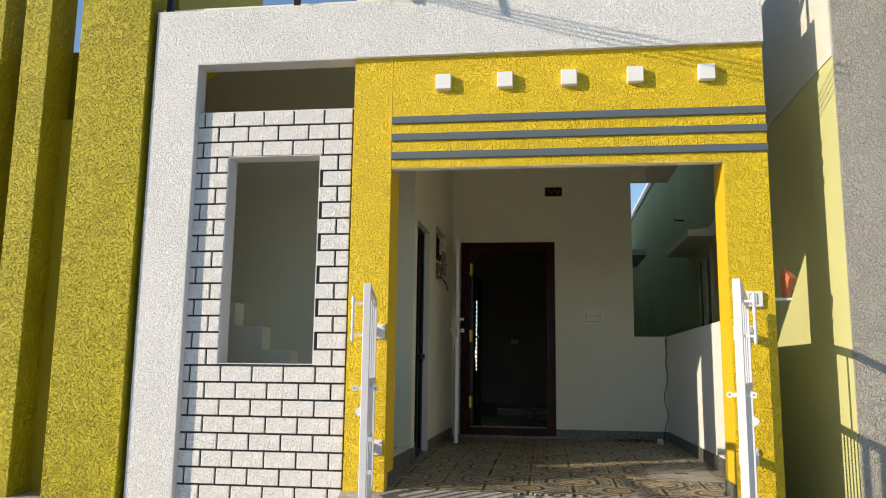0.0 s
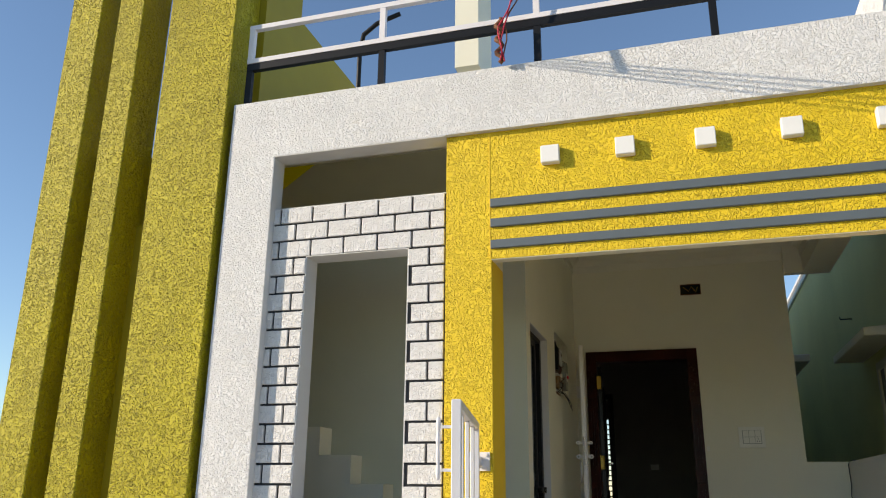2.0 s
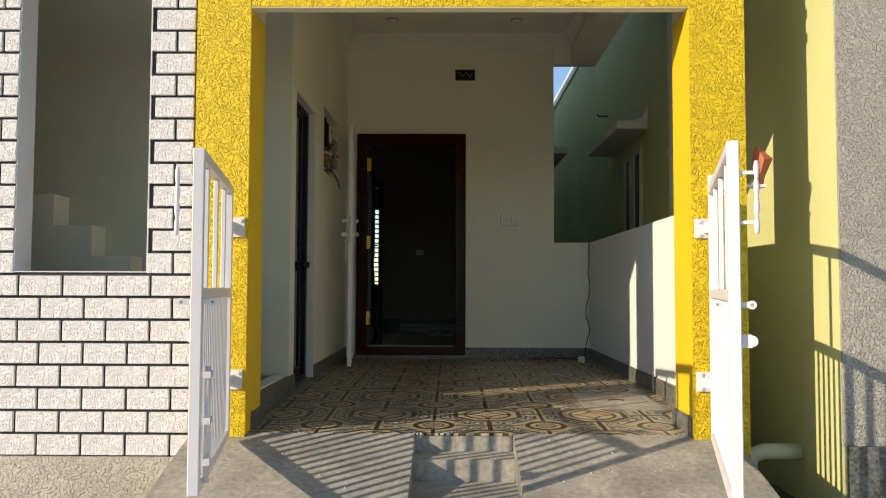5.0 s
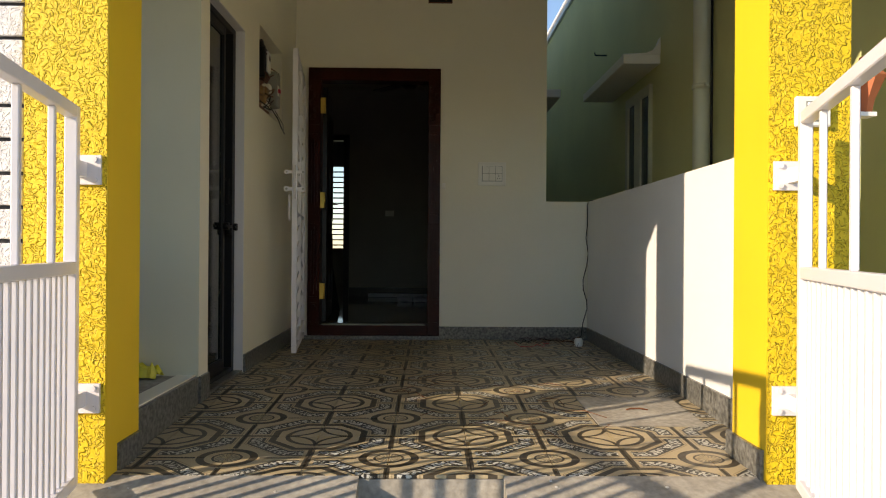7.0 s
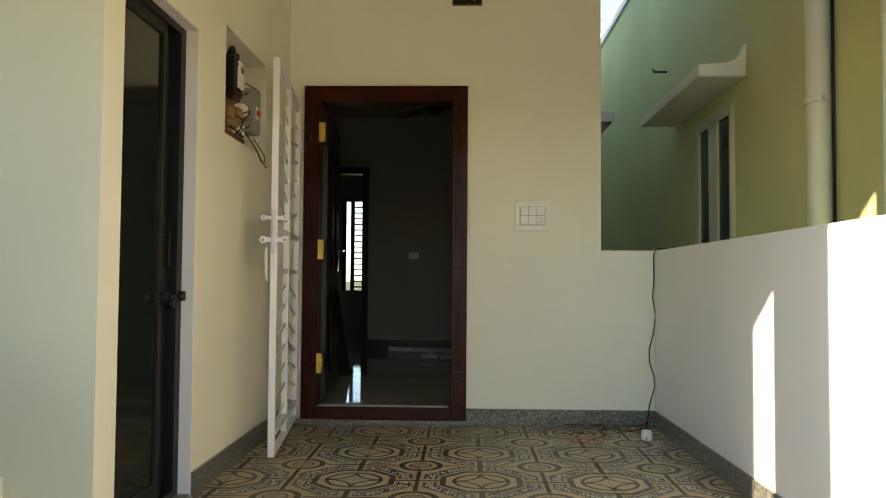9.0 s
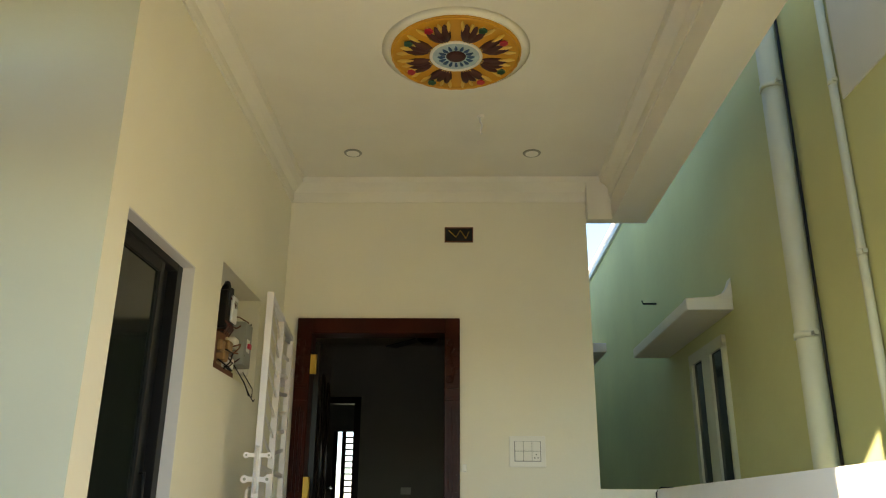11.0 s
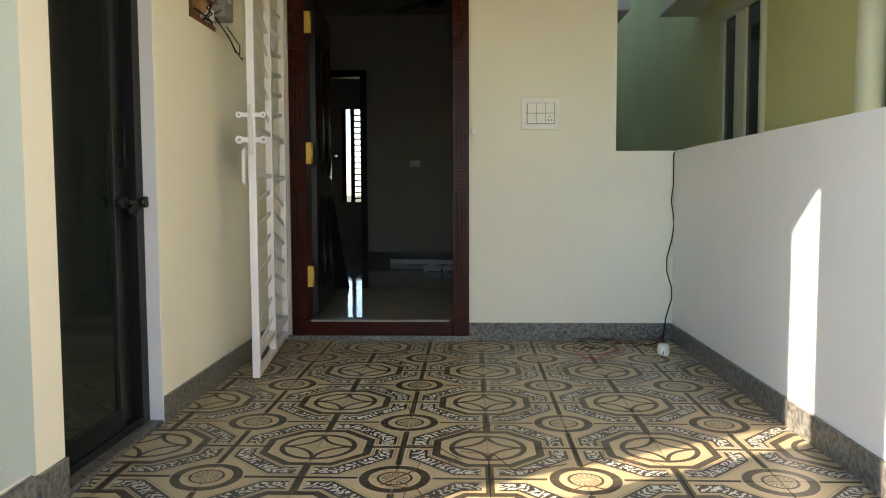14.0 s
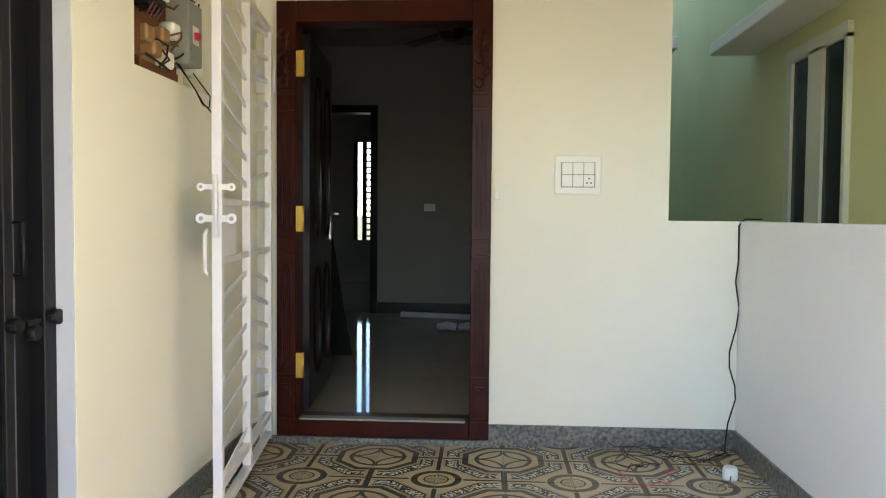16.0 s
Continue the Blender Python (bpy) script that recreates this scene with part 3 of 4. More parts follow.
def gate(side):
    """One leaf of the entrance gate; side 1: the left leaf, -1: the right. x runs from the hinge to the free end."""
    if side == 1:
        hinge, end, label = Vector((-0.89, 5.14, -0.045)), Vector((-0.685, 4.03, -0.045)), "open white enamelled steel gate leaf hinged on the left pillar"
    else:
        hinge, end, label = Vector((1.53, 5.12, -0.045)), Vector((1.19, 3.88, -0.045)), "open white enamelled steel gate leaf with a baluster handle"
    label = label.replace(" on the left pillar", " on the yellow pillar")
    d = end - hinge
    g = thing("entrance_gate", hinge, label, "gate", "entrance gate leaves")
    g.rotation_euler = (0, 0, math.atan2(d.y, d.x))
    L, H, M = d.length, 1.25, 0.70
    out = 1 if side == 1 else -1     # the face towards the street when shut
    def rail(name, x0, x1, z0, z1, w=0.02):
        boxes_part(name, WHITE_STEEL, g, [(x0, x1, -w, w, z0, z1)], bevel=0.003)
    rail("stile", 0, 0.04, 0, H), rail("stile", L - 0.04, L, 0, H)
    rail("top_rail", 0.04, L - 0.04, H - 0.04, H), rail("middle_rail", 0.04, L - 0.04, M, M + 0.04), rail("bottom_rail", 0.04, L - 0.04, 0, 0.04)
    for i in range(17):
        x = 0.04 + (L - 0.08) * (i + 1) / 18
        rail("bar", x - 0.010, x + 0.010, 0.04, M, 0.008)
    for f in (0.22, 0.5, 0.78):
        rail("upper_bar", L * f - 0.012, L * f + 0.012, M + 0.04, H - 0.04, 0.010)
    for z in (0.275, 1.05):
        bm = bmesh.new()
        a = -g.rotation_euler.z
        p = Matrix.Rotation(a, 3, "Z")
        for x0, x1, y0, y1, z0, z1 in ((-0.06, 0.06, YY - 0.04 - hinge.y - 0.012, YY - 0.04 - hinge.y, z - 0.05, z + 0.05),):
            vs = box(bm, x0, x1, y0, y1, z0, z1)
            for v in vs:
                v.co = p @ v.co
        part("hinge_plate", bm, WHITE_STEEL, g)
        bm = bmesh.new()
        bar(bm, p @ Vector((0, YY - 0.04 - hinge.y - 0.01, z)), (0.01, 0, z), 0.03, 0.05)
        for sx in (-0.04, 0.04):
            for sz in (-0.035, 0.035):
                disc(bm, p @ Vector((sx, YY - 0.04 - hinge.y - 0.02, z + sz)), p @ Vector((0, 1, 0)), 0.01, 0.01, 8)
        part("hinge_arm", bm, WHITE_STEEL, g)
    # slide bolt and hasp at the free end
    bm = bmesh.new()
    box(bm, L - 0.028, L - 0.022, -0.055, 0.055, 0.681, 0.699)
    for y in (-0.055, 0.055):
        disc(bm, (L - 0.025, y, 0.69), (1, 0, 0), 0.015, 0.006, 12)
    part("latch", bm, WHITE_STEEL, g)
    for y in (-0.055, 0.055):
        bm = bmesh.new()
        disc(bm, (L - 0.0255, y, 0.69), (1, 0, 0), 0.006, 0.0075, 8)
        part("latch_hole", bm, GREYBOX, g)
    bm = bmesh.new()
    y = -0.03 if side == 1 else 0.055
    box(bm, L - 0.03, L - 0.024, min(0, y), max(0, y), 0.545, 0.59)
    disc(bm, (L - 0.031, y, 0.5675), (1, 0, 0), 0.019, 0.006, 14)
    disc(bm, (L - 0.033, y, 0.5675), (1, 0, 0), 0.008, 0.010, 8)
    part("hasp", bm, WHITE_STEEL, g)
    # turned pull handle
    y = 0.075 * (-1 if side == 1 else 1)
    bm = bmesh.new()
    zs = [i * 0.0125 for i in range(21)]
    tube(bm, [(L - 0.02, y, 0.93 + z) for z in zs], [0.006 + 0.004 * abs(math.sin(z * 50)) for z in zs], 8)
    bar(bm, (L - 0.02, 0, 0.97), (L - 0.02, y, 0.97), 0.012), bar(bm, (L - 0.02, 0, 1.14), (L - 0.02, y, 1.14), 0.012)
    part("handle", bm, WHITE_STEEL, g)
    if side == 1:
        bm = bmesh.new()
        tube(bm, [(L - 0.12, 0.03, 0.02), (L - 0.12, 0.03, 0.45)], 0.012, 8)
        for z in (0.1, 0.25, 0.42):
            box(bm, L - 0.15, L - 0.09, 0.018, 0.045, z - 0.012, z + 0.012)
        part("tower_bolt", bm, WHITE_STEEL, g)


def main_door():
    d = thing("main_door", (-0.72, YD, 0.03), "carved dark red-brown teak door standing open into the room", "door")
    W, H = 1.09, 2.21
    bm = bmesh.new()
    for x0 in (0, W - 0.10):
        box(bm, x0, x0 + 0.10, -0.035, 0.12, 0.0, H)
    box(bm, 0.10, W - 0.10, -0.035, 0.12, H - 0.105, H)
    box(bm, 0.10, W - 0.10, -0.035, 0.12, 0.0, 0.09)
    part("door_frame", bm, DARKWOOD, d, bevel=0.004)
    bm = bmesh.new()
    for x0 in (0.0, W - 0.10):
        for z in (0.09, 0.30, 0.92, 1.0, 1.66, 1.74):
            box(bm, x0 + 0.004, x0 + 0.096, -0.043, -0.034, z, z + 0.02)
        for za, zb in ((0.34, 0.90), (1.06, 1.62)):
            for k in range(3):
                x = x0 + 0.027 + 0.023 * k
                box(bm, x - 0.0045, x + 0.0045, -0.052, -0.034, za + 0.03 * (k != 1), zb - 0.03 * (k != 1))
        box(bm, x0 + 0.025, x0 + 0.075, -0.045, -0.034, 0.21, 0.27), box(bm, x0 + 0.038, x0 + 0.062, -0.052, -0.044, 0.225, 0.255)
    part("fluting", bm, DARKWOOD, d, "raised flutes and blocks on the jambs", bevel=0.002)
    bm = bmesh.new()
    for x0 in (0.05, W - 0.05):
        for k, z in enumerate((1.80, 1.86, 1.92, 1.98, 2.04)):
            s = 0.018 if k % 2 else -0.018
            tube(bm, [(x0 + s + 0.022 * math.cos(t), -0.040, z + 0.022 * math.sin(t)) for t in [i * 0.9 for i in range(7)]], 0.007, 5, True)
        tube(bm, [(x0, -0.040, 1.78), (x0 + 0.015, -0.042, 1.86), (x0 - 0.015, -0.042, 1.94), (x0 + 0.01, -0.04, 2.06)], 0.006, 5)
    part("carving", bm, DARKWOOD, d, "carved floral scrolls at the jamb tops")
    boxes_part("threshold", GREYBOX, d, [(0.12, W - 0.12, -0.038, 0.02, 0.085, 0.094)], "worn metal strip on the sill")
    boxes_part("doorstep", GRANITE, d, [(-0.02, W + 0.02, -0.055, -0.036, -0.03, 0.0)], "thin granite strip under the sill")
    # leaf
    leaf = new("leaf")
    leaf.parent = d
    leaf.location = (0.115, 0.13, 0)
    leaf.rotation_euler = (0, 0, radians(94))
    boxes_part("panel", BLACKWOOD, leaf, [(0, 0.87, -0.02, 0.02, 0.1, 2.08)], bevel=0.003)
    bm = bmesh.new()
    for za, zb in ((0.25, 0.85), (1.0, 1.9)):
        for x0, x1 in ((0.10, 0.40), (0.47, 0.77)):
            n = 24
            pts = [((x0 + x1) / 2 + (x1 - x0) / 2 * math.cos(t) * (0.8 + 0.2 * abs(math.sin(t))), -0.022, (za + zb) / 2 + (zb - za) / 2 * math.sin(t)) for t in [2 * math.pi * i / n for i in range(n)]]
            tube(bm, pts, 0.012, 5, True)
    part("moulding", bm, BLACKWOOD, leaf)
    bm = bmesh.new()
    box(bm, 0.80, 0.84, -0.028, -0.02, 0.98, 1.22), tube(bm, [(0.82, -0.02, 1.14), (0.82, -0.07, 1.14), (0.72, -0.07, 1.14)], 0.009, 8)
    part("handle", bm, CHROME, leaf, "chrome lever handle and plate")
    for z in (0.30, 1.05, 1.83):
        bm = bmesh.new()
        box(bm, 0.102, 0.136, -0.043, -0.038, z, z + 0.13), tube(bm, [(0.138, -0.038, z), (0.138, -0.038, z + 0.13)], 0.007, 8)
        for k in range(4):
            disc(bm, (0.112 + 0.012 * (k % 2), -0.046, z + 0.02 + 0.03 * k), (0, 1, 0), 0.004, 0.006, 6)
        part("hinge", bm, BRASS, d, "polished brass butt hinge")


def room_things():
    r = thing("leaning_sheet", (-0.90, 11.0, 0.085), "plastic-wrapped board leaning by the door", "board")
    bm = bmesh.new()
    prism(bm, [(0, 0), (0.22, 0), (0.06, 0.95), (0, 0.98)], 1, 0, 0.03)
    part("board", bm, TINT, r)
    t = thing("tube_light", (-0.55, 13.2, 0.085), "white packed tube lying on the floor", "tube light")
    bm = bmesh.new()
    bar(bm, (0, 0.1, 0.03), (0.95, -0.1, 0.03), 0.05)
    part("box", bm, REVEAL, t)
    for i in range(3):
        k = thing("bundle", (-0.02 + i * 0.2, 12.4 - i * 0.03, 0.085), "white wrapped bundle on the polished floor", "bundle", "wrapped bundles")
        bm = bmesh.new()
        for j in range(4):
            tube(bm, [(-0.09, -0.06 + 0.04 * j, 0.03), (0, -0.06 + 0.04 * j, 0.04 + 0.01 * (j % 2)), (0.09, -0.06 + 0.04 * j, 0.03)], 0.026, 7)
        part("roll", bm, REVEAL, k)
    f = thing("ceiling_fan", (0.05, 11.4, 3.0), "dark ceiling fan at rest", "ceiling fan")
    bm = bmesh.new()
    tube(bm, [(0, 0, 0), (0, 0, -0.32)], 0.012, 8)
    part("rod", bm, BLACKWOOD, f)
    bm = bmesh.new()
    tube(bm, [(0, 0, -0.30), (0, 0, -0.33), (0, 0, -0.40), (0, 0, -0.43)], [0.05, 0.11, 0.11, 0.06], 16)
    part("motor", bm, BLACKWOOD, f)
    for k in range(3):
        a = radians(10 + 120 * k)
        bm = bmesh.new()
        bar(bm, (0.1 * math.cos(a), 0.1 * math.sin(a), -0.37), (0.62 * math.cos(a), 0.62 * math.sin(a), -0.37), 0.13, 0.008)
        part("blade", bm, BLACKWOOD, f)
    bm = bmesh.new()
    s = thing("socket", (-0.28, 13.59, 1.25), "white wall socket in the room", "socket")
    boxes_part("plate", PLASTIC, s, [(-0.06, 0.06, -0.01, 0, -0.04, 0.04)])


def grille_door():
    h, e = Vector((-0.76, YD - 0.03, 0.03)), Vector((-0.635, 7.88, 0.03))
    d = e - h
    g = thing("grille_door", h, "open white steel safety grille door in front of the wall", "door")
    g.rotation_euler = (0, 0, math.atan2(d.y, d.x))
    L, H = d.length, 2.08
    def rail(name, *b):
        boxes_part(name, WHITE_STEEL, g, [b], bevel=0.002)
    for x in (0, L * 0.5 - 0.015, L - 0.035):
        rail("stile", x, x + 0.035, -0.018, 0.018, 0, H)
    for z in (0, 0.10, H - 0.035):
        rail("cross_rail", 0.035, L - 0.035, -0.016, 0.016, z, z + 0.03)
    rail("lock_rail", 0.035, L - 0.035, -0.012, 0.012, 0.95, 0.975), rail("lock_rail", 0.035, L - 0.035, -0.012, 0.012, 1.17, 1.195)
    rail("lock_plate", L - 0.30, L - 0.035, -0.008, 0.008, 0.975, 1.17)
    for half in (0, 1):
        xa, xb = (0.035, L * 0.5 - 0.015) if half == 0 else (L * 0.5 + 0.02, L - 0.035)
        for i in range(17):
            z = 0.16 + i * 0.115
            if 0.86 < z < 1.2:
                continue
            up = 0.10 * (1 if (z > 1) == (half == 1) else -0.6)
            bm = bmesh.new()
            bar(bm, (xa, 0, z - up / 2), (xb, 0, z + up / 2), 0.006, 0.022)
            part("bar", bm, WHITE_STEEL, g)
    bm = bmesh.new()
    for z, w in ((1.235, 0.016), (1.12, 0.02)):
        box(bm, L - 0.004, L + 0.003, -0.055, 0.055, z - w * 0.6, z + w * 0.6)
        for y in (-0.055, 0.055):
            disc(bm, (L, y, z), (1, 0, 0), 0.015 if z > 1.2 else 0.019, 0.007, 14)
    tube(bm, [(L + 0.014, 0.0, 1.05), (L + 0.014, 0.0, 1.15), (L + 0.014, 0.0, 1.28)], 0.008, 8)
    for z in (1.06, 1.17, 1.25):
        bar(bm, (L, 0, z), (L + 0.016, 0, z), 0.016)
    part("latch", bm, WHITE_STEEL, g)
    for z, w in ((1.235, 0.006), (1.12, 0.008)):
        for y in (-0.055, 0.055):
            bm = bmesh.new()
            disc(bm, (L, y, z), (1, 0, 0), w, 0.009, 10)
            part("latch_hole", bm, GREYBOX, g)
    bm = bmesh.new()
    tube(bm, [(L - 0.02, -0.035, 1.08), (L + 0.03, -0.035, 1.06), (L + 0.03, -0.035, 0.93), (L - 0.02, -0.035, 0.91)], 0.008, 8)
    part("handle", bm, WHITE_STEEL, g)
    for z in (0.27, 1.75):
        bm = bmesh.new()
        a = Matrix.Rotation(-g.rotation_euler.z, 3, "Z")
        for v in box(bm, -0.09, 0.03, 0.016, 0.03, z, z + 0.12):
            v.co = a @ v.co
        part("hinge_plate", bm, WHITE_STEEL, g)


def side_door():
    d = thing("sliding_side_door", (XL - 0.085, 6.505, 0.0), "black framed sliding door with dark tinted glass, part open", "door")
    boxes_part("door_frame", BLACK_STEEL, d, [(-0.06, 0.03, 0, 0.03, 0, 2.05), (-0.06, 0.03, 0.685, 0.749, 0, 2.05), (-0.06, 0.03, 0.03, 0.685, 2.01, 2.05), (-0.06, 0.03, 0.03, 0.685, 0, 0.04)], bevel=0.002)
    boxes_part("leaf", BLACK_STEEL, d, [(-0.01, 0.02, 0.03, 0.07, 0.04, 2.01), (-0.01, 0.02, 0.52, 0.56, 0.04, 2.01), (-0.01, 0.02, 0.07, 0.52, 1.96, 2.01), (-0.01, 0.02, 0.07, 0.52, 0.04, 0.11)], bevel=0.002)
    boxes_part("pane", TINT, d, [(0.0, 0.008, 0.07, 0.52, 0.11, 1.96)])
    boxes_part("inner_stile", GREYBLUE, d, [(-0.05, -0.015, 0.56, 0.62, 0.04, 2.01)])
    boxes_part("inner_stile", BLACK_STEEL, d, [(-0.05, -0.015, 0.62, 0.685, 0.04, 2.01)])
    bm = bmesh.new()
    tube(bm, [(-0.02, 0.59, 1.0), (0.03, 0.59, 1.0), (0.03, 0.59, 1.14), (-0.02, 0.59, 1.14)], 0.007, 7)
    part("handle", bm, BLACK_STEEL, d)
    for y in (0.54, 0.62, 0.73):
        bm = bmesh.new()
        disc(bm, (0.02, y, 0.87 - 0.03 * (y == 0.62)), (1, 0, 0), 0.022, 0.03, 10)
        bar(bm, (0.04, y - 0.04, 0.87), (0.04, y + 0.02, 0.87), 0.014)
        part("bolt", bm, BLACK_STEEL, d)
    structure("trim_door_reveal", REVEAL, [(XL - 0.2, XL - 0.002, 7.249, 7.255, 0, 2.05), (XL - 0.2, XL - 0.002, 6.505, 7.249, 2.044, 2.05)])
    structure("threshold", GRANITE, [(XL - 0.2, XL - 0.002, 6.505, 7.249, -0.05, 0.012)])


def meter_niche():
    x = XL - 0.075
    structure("wall_niche_back", CREAM, [(XL - 0.15, XL - 0.146, 7.645, 8.43, 1.665, 2.205)])
    b = thing("meter_board", (x, 7.675, 1.685), "rusty wooden meter board with tangled wiring in the wall niche", "meter board")
    boxes_part("board", BROWN, b, [(0, 0.02, -0.02, 0.46, 0.0, 0.36)])
    boxes_part("fuse_base", TAN, b, [(0.02, 0.035, 0.14, 0.34, 0.02, 0.14)])
    boxes_part("batten", BROWN, b, [(0.035, 0.06, 0.0, 0.05, 0.02, 0.16), (0.02, 0.05, 0.06, 0.40, -0.01, 0.02)])
    m = thing("electric_meter", (x + 0.02, 7.735, 1.885), "black and grey electric meter on the board", "electric meter")
    boxes_part("body", BLACK_STEEL, m, [(0, 0.07, 0, 0.14, 0, 0.20)], bevel=0.008)
    boxes_part("face", REVEAL, m, [(0.07, 0.085, 0.05, 0.135, 0.04, 0.18)], bevel=0.005)
    boxes_part("display", GREYBOX, m, [(0.085, 0.087, 0.07, 0.12, 0.12, 0.155)])
    c = thing("switch_box", (x + 0.01, 8.035, 1.745), "grey metal breaker box with a red switch", "switch box")
    boxes_part("body", GREYBOX, c, [(0, 0.10, 0, 0.14, 0, 0.24)], bevel=0.005)
    boxes_part("switch", RED, c, [(0.10, 0.115, 0.05, 0.09, 0.10, 0.125)])
    boxes_part("plate", PLASTIC, c, [(0.10, 0.102, 0.04, 0.10, 0.08, 0.15)])
    for k, (y, z) in enumerate(((7.93, 1.76), (7.97, 1.68), (7.86, 1.70), (8.03, 1.80), (7.80, 1.74), (8.27, 1.70))):
        f = thing("fuse_carrier", (x + 0.02, y - 0.065, z + 0.025), "cream porcelain fuse carrier on the board", "fuse", "fuse carriers")
        boxes_part("body", PLASTIC if k % 2 else TAN, f, [(0, 0.06, 0, 0.07, 0, 0.06)], bevel=0.008)
    w = thing("loose_wires", (x, 7.675, 1.645), "loose dark and red wires hanging from the meter board", "wire")
    rng = random.Random(4)
    for k in range(9):
        bm = bmesh.new()
        y, z = rng.uniform(0.05, 0.3), rng.uniform(0.05, 0.4)
        pts = [(0.05 + 0.06 * math.sin(i * 0.9 + k), y + i * 0.035, z - 0.05 * math.sin(i * 0.8 + k * 1.7)) for i in range(7)]
        tube(bm, pts, 0.004, 5)
        part("wire", bm, (BLACK_STEEL, MAROON, BROWN)[k % 3], w)
    bm = bmesh.new()
    tube(bm, [(0.06, 0.38, 0.10), (0.12, 0.40, 0.0), (0.13, 0.45, -0.05), (0.13, 0.52, -0.05), (0.12, 0.56, 0.0), (0.08, 0.48, 0.08)], 0.0028, 5)
    tube(bm, [(0.06, 0.36, 0.10), (0.12, 0.38, 0.01), (0.13, 0.45, -0.04), (0.13, 0.56, -0.07), (0.12, 0.62, -0.05)], 0.0028, 5)
    part("loop", bm, BLACK_STEEL, w)
    bm = bmesh.new()
    tube(bm, [(0.03, 0.28, 0.44), (0.04, 0.18, 0.50), (0.05, 0.10, 0.44)], 0.018, 8)
    tube(bm, [(0.03, 0.30, 0.50), (0.05, 0.24, 0.44), (0.05, 0.20, 0.34)], 0.014, 8)
    part("conduit", bm, BLACK_STEEL, w)
    bm = bmesh.new()
    for k in range(4):
        tube(bm, [(0.09, 0.03 + 0.03 * k, 0.20), (0.11, 0.04 + 0.03 * k, 0.24), (0.09, 0.05 + 0.03 * k, 0.27)], 0.004, 5)
    part("red_loops", bm, MAROON, w)


def wall_things():
    s = thing("switchboard", (0.8015, YD, 1.3755), "ivory six-module switchboard with socket on the door wall", "switchboard")
    boxes_part("plate", PLASTIC, s, [(-0.116, 0.116, -0.012, 0, -0.097, 0.097)], bevel=0.004)
    boxes_part("inner_frame", WHITE_WALL, s, [(-0.088, 0.088, -0.016, -0.012, -0.066, 0.066)], bevel=0.003)
    boxes_part("recess", GREYBOX, s, [(-0.0845, 0.0845, -0.0172, -0.016, -0.0625, 0.0625)])
    for i in range(3):
        for j in range(2):
            if (i, j) == (2, 0):
                boxes_part("socket", PLASTIC, s, [(0.0285, 0.080, -0.021, -0.0175, -0.058, 0.0)], bevel=0.002)
                bm = bmesh.new()
                for x, z in ((0.054, -0.018), (0.044, -0.040), (0.064, -0.040)):
                    disc(bm, (x, -0.0225, z), (0, 1, 0), 0.004, 0.002, 8)
                part("socket_hole", bm, BLACK_STEEL, s)
            else:
                x = -0.080 + i * 0.054
                z = -0.058 + j * 0.061
                boxes_part("rocker", PLASTIC, s, [(x + 0.0005, x + 0.052, -0.022, -0.0175, z, z + 0.058)], bevel=0.002)
    b = thing("door_magnet", (0.40, YD, 1.271), "small white plastic sensor beside the door frame", "sensor")
    boxes_part("body", PLASTIC, b, [(-0.014, 0.014, -0.03, 0, -0.024, 0.024)], bevel=0.004)
    v = thing("open_junction_box", (0.3625, YD, 2.8445), "open dark junction box recessed over the door", "junction box")
    boxes_part("box", BLACK_STEEL, v, [(-0.10, 0.10, -0.004, 0, -0.055, 0.055)])
    boxes_part("rim", BROWN, v, [(-0.10, 0.10, -0.010, -0.004, 0.048, 0.055), (-0.10, 0.10, -0.010, -0.004, -0.055, -0.048), (-0.10, -0.094, -0.010, -0.004, -0.048, 0.048), (0.094, 0.10, -0.010, -0.004, -0.048, 0.048)])
    bm = bmesh.new()
    tube(bm, [(-0.07, -0.008, 0.03), (-0.02, -0.014, -0.02), (0.01, -0.012, 0.03), (0.05, -0.012, -0.03), (0.07, -0.01, 0.02)], 0.004, 5)
    part("wire", bm, BRASS, v)
    c = thing("hanging_cable", (XR - 0.01, YD - 0.012, 0), "thin dark cable hanging down the corner of the porch", "cable")
    bm = bmesh.new()
    tube(bm, [(0.12, 0.02, 1.162), (0.03, 0.0, 1.162), (0.0, -0.005, 1.13), (0.003, 0, 0.95), (-0.008, 0, 0.85), (0.012, 0, 0.72), (0.0, 0, 0.62), (-0.03, 0, 0.50), (-0.028, 0, 0.42), (0.0, 0, 0.33), (0.005, 0, 0.26),
              (-0.03, -0.002, 0.14), (-0.045, -0.02, 0.05), (-0.06, -0.06, 0.006), (-0.2, -0.2, 0.006)], 0.004, 6)
    part("cable", bm, BLACK_STEEL, c)
    w = thing("cable_tangle", (1.3, 8.8, 0.004), "tangled thin red and dark wires on the patterned floor", "cable")
    rng = random.Random(7)
    for k in range(8):
        bm = bmesh.new()
        pts, a, x, y = [], rng.uniform(0, 6), rng.uniform(-0.35, 0.15), rng.uniform(-0.15, 0.15)
        for i in range(14):
            a += rng.uniform(-0.9, 0.9)
            x, y = min(max(x + 0.05 * math.cos(a), -0.5), 0.24), min(max(y + 0.05 * math.sin(a), -0.35), 0.2)
            pts.append((x, y, 0.004 + 0.004 * (k % 3) + 0.02 * (i % 5 == 2)))
        tube(bm, pts, 0.0022, 5)
        part("wire", bm, (MAROON, BROWN, BLACK_STEEL, BROWN, RED)[k % 5], w)
    a = thing("lamp_holder", (1.445, 8.58, 0.002), "small white plastic lamp holder lying on the tiles", "lamp holder")
    bm = bmesh.new()
